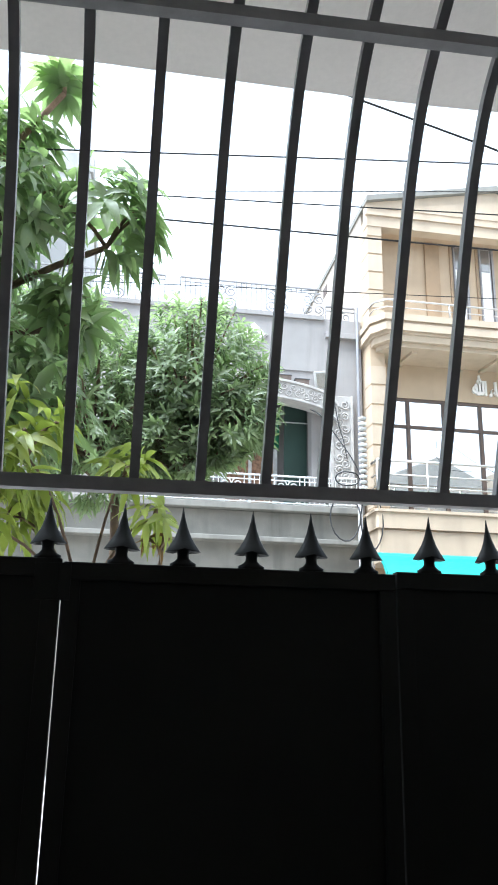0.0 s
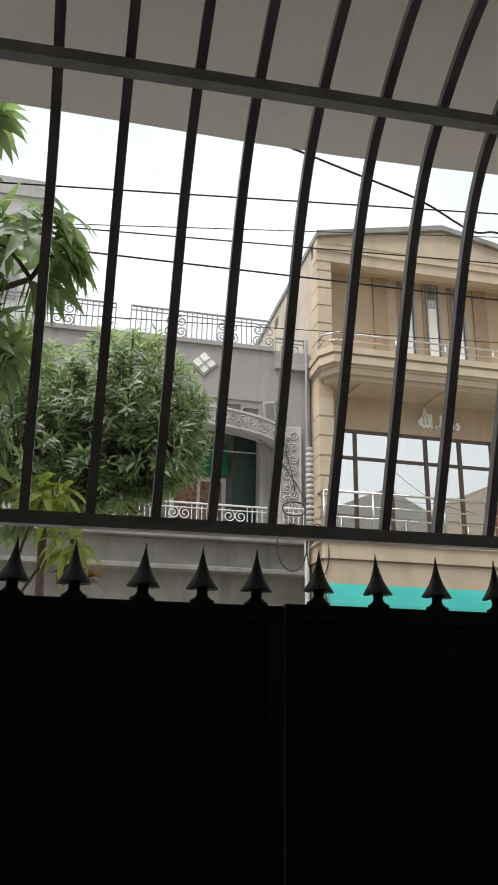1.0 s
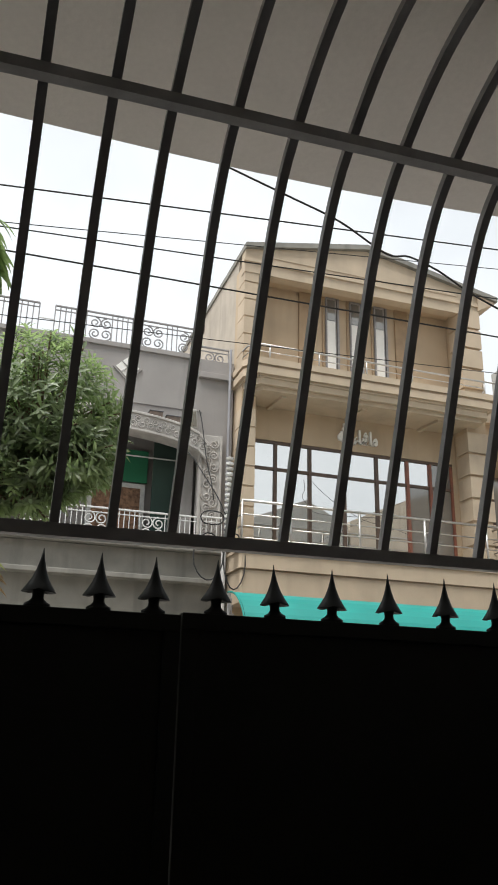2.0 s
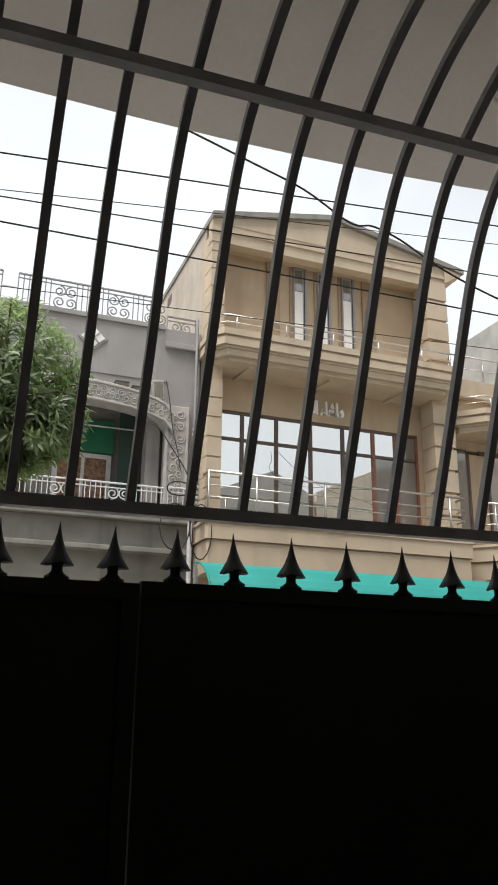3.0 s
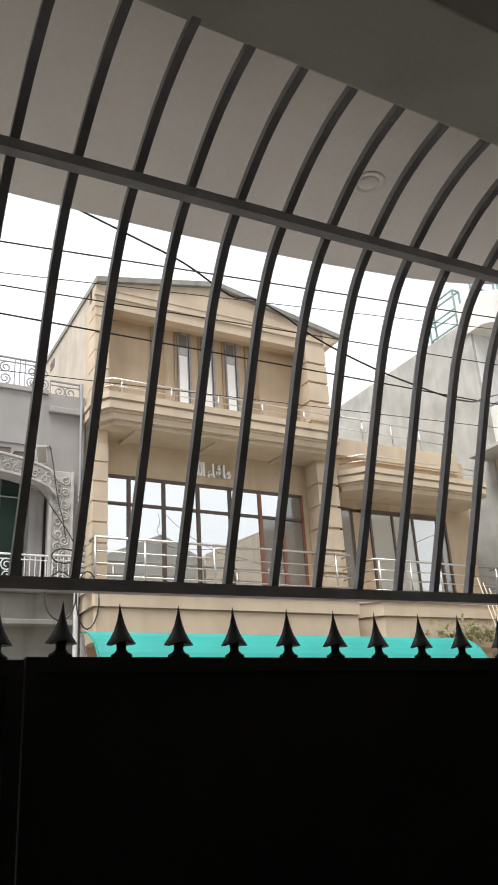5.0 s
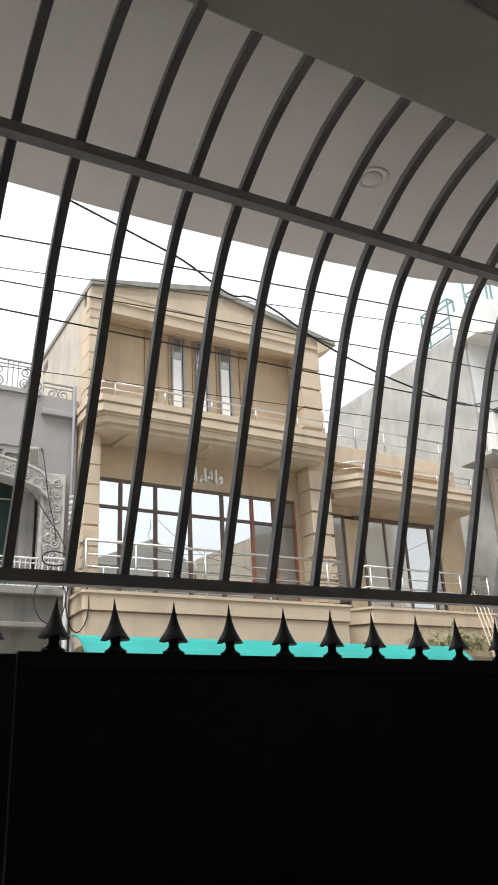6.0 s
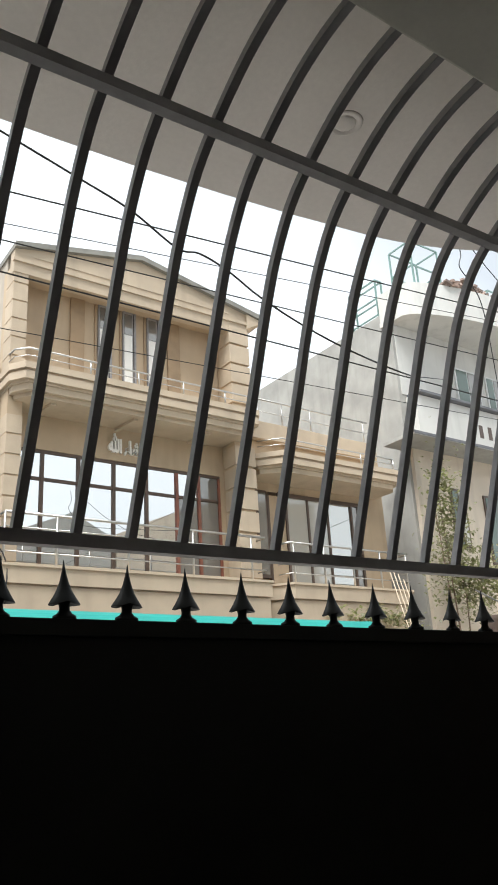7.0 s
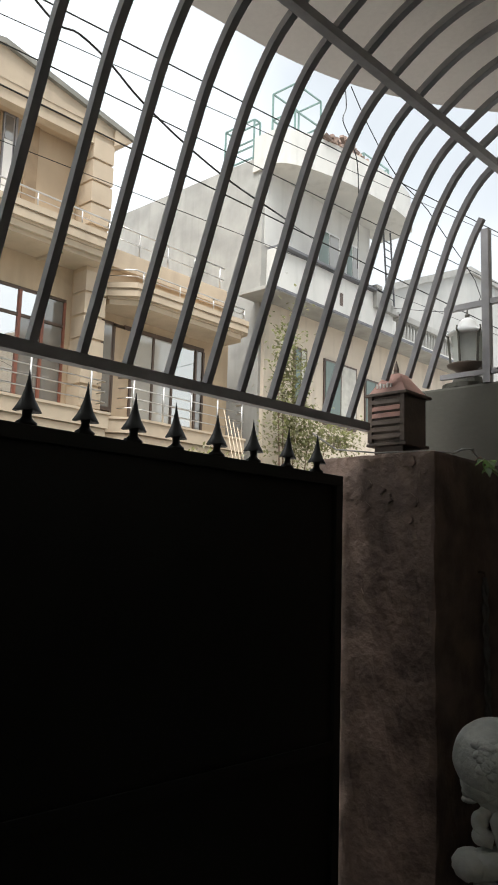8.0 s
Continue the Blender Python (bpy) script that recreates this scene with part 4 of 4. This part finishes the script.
part("roof_slab", prism(rounded(XW - 0.06, 21.75, 11.0, 12.88), "z", 12.4, 12.55), "white", white)
part("roof_parapet", prism(rounded(XW - 0.05, 21.7, 11.05, 12.85), "z", 12.55, 13.45), "white", white)
for x, k in ((17.78, 1.1), (19.2, 0.72)):
    w = part("window", box(x, x + k, YW - 0.05, YW + 0.02, 10.35, 11.55, 0.01), "whiteiron", white, "pale framed window with greenish glass")
    part("pane", box(x + 0.06, x + k / 2 - 0.025, YW - 0.062, YW - 0.052, 10.42, 11.48), "tealpane", w)
    part("pane", box(x + k / 2 + 0.025, x + k - 0.06, YW - 0.062, YW - 0.052, 10.42, 11.48), "glassdark", w)
    part("sill", box(x - 0.06, x + k + 0.06, YW - 0.12, YW + 0.0, 10.27, 10.345, 0.008), "white", w)
for x in (18.1, 18.5):
    part("slit", box(x, x + 0.16, YW - 0.362, YW - 0.352, 9.2, 9.6), "frame", white, "narrow wall slit")
for x0, x1, z0, z1 in ((16.65, 17.25, 5.9, 7.55), (18.06, 19.75, 5.5, 7.5), (20.2, 21.4, 5.6, 7.3)):
    w = part("window", box(x0, x1, YW - 0.14, YW - 0.09, z0, z1, 0.01), "frame", white, "brown framed window with pale curtain")
    xm = (x0 + x1) / 2
    part("pane", box(x0 + 0.07, xm - 0.03, YW - 0.152, YW - 0.142, z0 + 0.07, z1 - 0.07), "tealpane", w)
    part("pane", box(xm + 0.03, x1 - 0.07, YW - 0.152, YW - 0.142, z0 + 0.07, z1 - 0.07), "curtain", w)
for i in range(4):
    part("slit", box(18.3 + 0.28 * i, 18.42 + 0.28 * i, YW - 0.112, YW - 0.102, 4.9, 5.25), "frame", white)
# stepped stair parapet with balusters
for i in range(5):
    part("step_block", box(20.3 + 0.28 * i, 20.62 + 0.28 * i, YW - 0.5, YW - 0.25, 9.6, 10.35 - 0.16 * i, 0.01), "cement", white)
part("stair_coping", prism([(21.6, 9.55), (26.2, 9.55), (26.2, 9.75), (21.6, 9.75)], "y", YW - 0.5, YW - 0.2), "cement", white)
part("stair_wall", box(21.5, 26.2, YW - 0.4, YW - 0.2, 8.64, 9.0), "white", white)
for i in range(22):
    part("baluster", tube([(21.75 + 0.2 * i, YW - 0.35, 9.0), (21.75 + 0.2 * i, YW - 0.35, 9.56)], [0.05, 0.035], 6), "cement", white)
ladder = thing("ladder", "thin metal ladder leaning up to the roof slab", "ladder", (21.4, 12.2, 10))
for dx in (0, 0.42):
    part("rail", tube([(21.0 + dx, YW - 0.45, 9.8), (20.8 + dx, YW - 0.40, 12.4)], 0.03, 6), "darkedge", ladder)
for i in range(8):
    part("rung", tube([(20.98 - 0.022 * i, YW - 0.44, 10.1 + 0.27 * i), (21.4 - 0.022 * i, YW - 0.44, 10.1 + 0.27 * i)], 0.02, 6), "darkedge", ladder)
# frames and rubble on the roof
def cage(name, x0, x1, y0, y1, z0, z1, label):
    t = thing(name, label, "frame", ((x0 + x1) / 2, (y0 + y1) / 2, z0))
    c = [(x0, y0), (x1, y0), (x1, y1), (x0, y1)]
    for x, y in c:
        part("post", tube([(x, y, z0), (x, y, z1)], 0.022, square=True), "tealglass", t)
    for (xa, ya), (xb, yb) in zip(c, c[1:] + c[:1]):
        for z in (z0 + 0.08, (z0 + z1) / 2, z1) if z1 - z0 > 1 else (z0 + 0.08, z1):
            part("rail", tube([(xa, ya, z), (xb, yb, z)], 0.020, square=True), "tealglass", t)


cage("roof_frame", 15.95, 17.15, 11.95, 12.8, 13.45, 15.12, "pale green steel frame standing on the roof")
cage("roof_frame", 15.33, 15.58, 12.95, 14.1, 12.85, 14.1, "smaller pale green steel frame on the roof edge")
cage("roof_frame", 18.9, 20.3, 11.6, 12.4, 13.45, 14.1, "low pale green steel frame on the roof")
part("roof", box(XW + 0.3, 20.4, 12.86, 19.2, 12.35, 12.55), "cement", white)
rubble = thing("brick_pile", "heap of old red bricks on the roof", "bricks", (17.6, 11.75, 13.45))
BR = mesh_of("brick", box(-0.115, 0.115, -0.055, 0.055, -0.035, 0.035, 0.006), "brick")
for i in range(150):
    ob = new("brick", BR)
    ob.parent = rubble
    u = random.uniform(-1, 1)
    h = (1 - abs(u)) * 0.4 * random.random()
    ob.location = (u * 1.15, random.uniform(-0.5, 0.4), 0.04 + h)
    ob.rotation_euler = (random.uniform(-0.4, 0.4), random.uniform(-0.4, 0.4), random.uniform(0, 3.1))
    k = 1.15
    ob.scale = (k, k, k)

# far buildings
far = thing("far_building", "plain grey building behind the street houses", "house", (42, 30, -0.05))
part("wall", prism([(32.0, 0), (58, 0), (58, 18.0), (50, 18.4), (40.5, 18.3), (32.0, 14.9)], "y", 19, 42), "farwall", far)
part("parapet", prism([(31.8, 14.8), (40.5, 18.3), (50, 18.4), (50, 18.75), (40.4, 18.65), (31.8, 15.15)], "y", 18.8, 19.1), "cement", far)
for i in range(4):
    part("window", box(37.5 + 4 * i, 39.3 + 4 * i, 18.95, 19.0, 12.5, 14.2), "glassdark", far)
tower = thing("far_tower", "tall pale grey building beyond the trees", "house", (-5, 23, -0.05))
part("wall", box(-8, -2.05, 20, 26, 0, 16.3), "farwall", tower)
part("parapet", box(-8.1, -1.98, 19.9, 26, 16.3, 16.9), "cement", tower)
for i in range(3):
    part("window", box(-4.2, -2.6, 19.96, 20.0, 6 + 3.4 * i, 7.6 + 3.4 * i), "glassdark", tower)

# ---------------------------------------------------------------- overhead wires
def wire_line(x0, z0, x1, z1, y, r, sag=0.06):
    t = thing("overhead_wire", "thin black electric wire strung along the street", "wire", (x0, y, z0), "street wires")
    part("strand", tube(bend((x0, y, z0), (x1, y, z1), sag, 24), r, 6), "cable", t)


for z, k, y, r in ((3.553, 0.100, 1.05, 0.0036), (3.525, 0.1256, 1.25, 0.0022), (3.479, 0.0615, 1.25, 0.0032), (3.353, 0.0158, 1.25, 0.0042), (3.10, 0.055, 1.3, 0.0020)):
    wire_line(-11, z - 11 * k, 18, z + 18 * k, y, r, 0.0)
drop = thing("overhead_wire", "sagging black service wire crossing the street", "wire", (1.078, 0.7, 3.327), "street wires")
part("strand", tube(smooth([(-0.086, 0.7, 3.696), (0.363, 0.7, 3.573), (0.662, 0.7, 3.491), (0.878, 0.7, 3.428), (1.078, 0.7, 3.327), (1.181, 0.7, 3.336), (1.312, 0.7, 3.3), (1.471, 0.7, 3.222), (1.697, 0.7, 3.147), (1.974, 0.7, 3.088), (2.323, 0.7, 3.051), (3.79, 1.84, 3.826), (9.7, 6.4, 6.93), (17.04, 12.1, 10.8)]), 0.0042, 6), "cable", drop)
for pts in ([(8.75, 5, 8.6), (8.78, 5, 8.3), (8.70, 5, 8.05), (8.92, 5, 7.8), (9.4, 5.2, 7.5), (12, 7, 7.2)], [(8.9, 5, 8.7), (9.4, 5, 8.25), (10.2, 5, 7.76), (11.5, 5, 7.4), (15, 6, 7.0), (21.5, 12.2, 9.9)]):
    t = thing("overhead_wire", "loose black service wire hanging from the street line", "wire", pts[0], "street wires")
    part("strand", tube(smooth(pts), 0.008, 6), "cable", t)

# ---------------------------------------------------------------- plants
class Leaves:
    """Gathers bent leaves into one mesh."""

    def __init__(self):
        self.v, self.f = [], []

    def leaf(self, base, way, up, length, width, droop, fold=0.25):
        way, up = Vector(way).normalized(), Vector(up)
        side = way.cross(up)
        if side.length < 1e-3:
            side = way.cross(Vector((1, 0.2, 0)))
        side.normalize()
        nrm = side.cross(way).normalized()
        n, first = 5, len(self.v)
        p, d = Vector(base), way.copy()
        shape = (0.12, 0.72, 1.0, 0.82, 0.42, 0.02)
        for i in range(n + 1):
            h = width * 0.5 * shape[i]
            self.v += [tuple(p - side * h + nrm * h * fold), tuple(p), tuple(p + side * h + nrm * h * fold)]
            d = (d + Vector((0, 0, -droop / n))).normalized()
            p = p + d * (length / n)
        for i in range(n):
            a = first + 3 * i
            self.f += [(a, a + 1, a + 4, a + 3), (a + 1, a + 2, a + 5, a + 4)]

    def done(self, name, material, parent, label=""):
        me = bpy.data.meshes.new(name)
        me.from_pydata(self.v, [], self.f)
        me.materials.append(M[material])
        for p in me.polygons:
            p.use_smooth = True
        ob = new(name, me)
        ob.parent = parent
        ob.location = -parent.location
        if label:
            ob["label"] = label
        return ob


rng = random.Random(7)


def inside(e):
    while True:
        p = Vector([rng.uniform(-1, 1) for _ in range(3)])
        if 0.25 < p.length < 1:
            return Vector(e[:3]) + Vector((p.x * e[3], p.y * e[4], p.z * e[5])), p


def whorl(lv, c, axis, count, length, width, droop, spread):
    axis = Vector(axis).normalized()
    s = axis.cross(Vector((0.3, 1, 0.1))).normalized()
    t = axis.cross(s)
    ph = rng.uniform(0, 6.28)
    for i in range(count):
        a = ph + i * 2.4
        out = s * math.cos(a) + t * math.sin(a)
        k = spread * rng.uniform(0.75, 1.15)
        w = axis * math.cos(k) + out * math.sin(k)
        q = rng.uniform(0.7, 1.1)
        lv.leaf(Vector(c) - axis * 0.012 * i * 0.5, w, axis, length * q, width * q, droop * rng.uniform(0.6, 1.4))


def plant(name, label, base, regions, material, length, width, droop, spread, count, twig_root, density, girth=1.0, outward=True, crown_label=""):
    t = thing(name, label, "tree", base)
    lv = Leaves()
    limbs = bmesh.new()
    trunk = [Vector(base), Vector(base).lerp(Vector(twig_root), 0.5) + Vector((0.05, 0.04, 0)), Vector(twig_root)]
    part("trunk", tube(trunk, [0.06 * girth, 0.05 * girth, 0.038 * girth], 10), "bark", t, smooth=True)
    for e, n in zip(regions, density):
        centre = Vector(e[:3])
        hub = centre + Vector((0, 0, -0.5 * e[5]))
        tube(bend(twig_root, hub, -0.08, 6), [g * girth for g in (0.026, 0.024, 0.022, 0.02, 0.018, 0.016, 0.014)], 7, limbs)
        for i in range(n):
            p, u = inside(e)
            ax = (u * (1.0 if outward else 0.4) + Vector((0, 0, 0.55))).normalized()
            whorl(lv, p, ax, rng.randint(*count), length, width, droop, spread)
            if i % 9 == 0:
                tube(bend(hub, p, -0.04, 4), [0.009, 0.008, 0.006, 0.005, 0.004], 5, limbs)
    part("branchwork", limbs, "bark", t, smooth=True)
    lv.done("crown", material, t, crown_label)
    return t


plant("mango_tree", "leafy mango tree with long drooping dark green leaves outside the gate", (-1.6, 1.3, -0.05),
      [(-1.42, 1.1, 3.05, 0.72, 0.5, 1.1), (-0.56, 1.05, 3.20, 0.20, 0.2, 0.24), (-1.0, 1.1, 2.5, 0.42, 0.32, 0.32), (-0.76, 1.0, 3.74, 0.10, 0.1, 0.1), (-0.95, 1.05, 3.3, 0.25, 0.3, 0.5), (-0.68, 1.15, 2.88, 0.15, 0.2, 0.18)],
      "mango", 0.165, 0.047, 1.5, 1.15, (8, 13), (-1.6, 1.3, 2.4), (200, 20, 75, 4, 32, 14), 0.8)
plant("round_bush_tree", "dense round tree with whorled narrow green leaves beside the street", (-0.5, 2.45, -0.05),
      [(-0.12, 2.3, 3.04, 0.46, 0.42, 0.50), (-0.62, 2.4, 2.9, 0.42, 0.4, 0.56), (0.06, 2.2, 2.82, 0.28, 0.3, 0.26), (-1.1, 2.6, 3.0, 0.5, 0.4, 0.6), (-0.2, 2.3, 2.65, 0.4, 0.3, 0.2), (-0.95, 2.5, 3.36, 0.5, 0.4, 0.28)],
      "bush", 0.076, 0.0185, 0.5, 1.05, (11, 16), (-0.48, 2.42, 2.45), (520, 330, 160, 230, 130, 150), 0.55)
plant("young_shoot_plant", "young plant with drooping yellow-green leaves behind the gate", (-0.55, 1.15, -0.05),
      [(-0.44, 1.1, 2.27, 0.10, 0.1, 0.08), (-0.33, 1.1, 2.1, 0.08, 0.1, 0.05), (-0.80, 1.0, 2.12, 0.17, 0.12, 0.14), (-0.98, 1.05, 2.3, 0.15, 0.1, 0.15), (-0.92, 0.75, 2.08, 0.22, 0.1, 0.2), (-0.74, 0.8, 2.3, 0.14, 0.1, 0.2)],
      "yellow", 0.15, 0.034, 1.6, 1.3, (6, 9), (-0.55, 1.12, 1.75), (6, 5, 16, 14, 26, 10), 0.25)
dry = thing("dry_leaf_sprig", "withered brown leaves at the gate top", "plant", (-0.28, 1.1, 1.9))
lv = Leaves()
for i in range(9):
    lv.leaf((-0.30 + rng.uniform(-0.03, 0.05), 1.1, 1.98 + rng.uniform(-0.03, 0.05)), (rng.uniform(-1, 1), rng.uniform(-0.4, 0.4), rng.uniform(-0.8, 0.6)), (0, 0, 1), 0.09, 0.03, 1.2, 0.9)
lv.done("leaves", "dry", dry)
part("stem", tube([(-0.33, 1.12, 1.84), (-0.30, 1.11, 1.93), (-0.29, 1.1, 2.03)], 0.006, 6), "bark", dry)
sprig = thing("leaf_sprig", "small green sprig growing from the pillar top corner", "plant", (2.13, -0.318, 1.846))
lv = Leaves()
for i in range(11):
    a = rng.uniform(0, 6.28)
    lv.leaf((2.125 + rng.uniform(-0.02, 0.03), -0.355 + rng.uniform(-0.03, 0.01), 1.83 + rng.uniform(-0.02, 0.02)), (math.cos(a), math.sin(a) - 0.4, rng.uniform(-0.4, 0.3)), (0, 0, 1), 0.055, 0.022, 0.9)
lv.done("leaves", "mango", sprig)
part("stem", tube([(2.13, -0.318, 1.846), (2.13, -0.34, 1.86), (2.125, -0.36, 1.83)], 0.003, 6), "bark", sprig)
sticks = thing("bamboo_poles", "thin pale bamboo poles leaning against the annex balcony", "poles", (13.3, 11.0, -0.05))
for i in range(4):
    part("pole", tube([(13.6 + 0.13 * i, 10.6, -0.05), (12.9 + 0.16 * i, 11.40, 5.0 - 0.12 * i)], 0.011, 6), "beige2", sticks, smooth=True)
vine = thing("creeper", "straggly pale creeper climbing the white house front", "plant", (15.6, 11.6, -0.05))
lv = Leaves()
for cx, cz, rx, rz, n in ((15.5, 6.2, 0.6, 1.6, 900), (16.0, 4.8, 1.3, 0.9, 1500), (12.6, 3.75, 1.3, 0.22, 500), (17.8, 4.9, 0.9, 0.5, 500), (15.3, 7.3, 0.25, 0.5, 160)):
    for i in range(n):
        p = Vector((cx + rng.gauss(0, 0.5) * rx, 11.6 + rng.uniform(-0.35, 0.3), cz + rng.gauss(0, 0.5) * rz))
        lv.leaf(p, (rng.uniform(-1, 1), rng.uniform(-1, 0.4), rng.uniform(-0.6, 0.9)), (0, 0, 1), 0.12, 0.075, 0.6)
lv.done("leaves", "creeper", vine)
stems = bmesh.new()
for x, z in ((15.3, 7.3), (15.1, 6.6), (15.9, 5.6), (17.4, 5.2), (16.6, 5.5), (12.6, 3.8)):
    tube(bend((15.6, 11.7, -0.05), (x, 11.65, z), 0.15, 8, 0.05), [0.04, 0.035, 0.03, 0.028, 0.024, 0.02, 0.016, 0.012, 0.008], 6, stems)
part("stems", stems, "bark", vine)
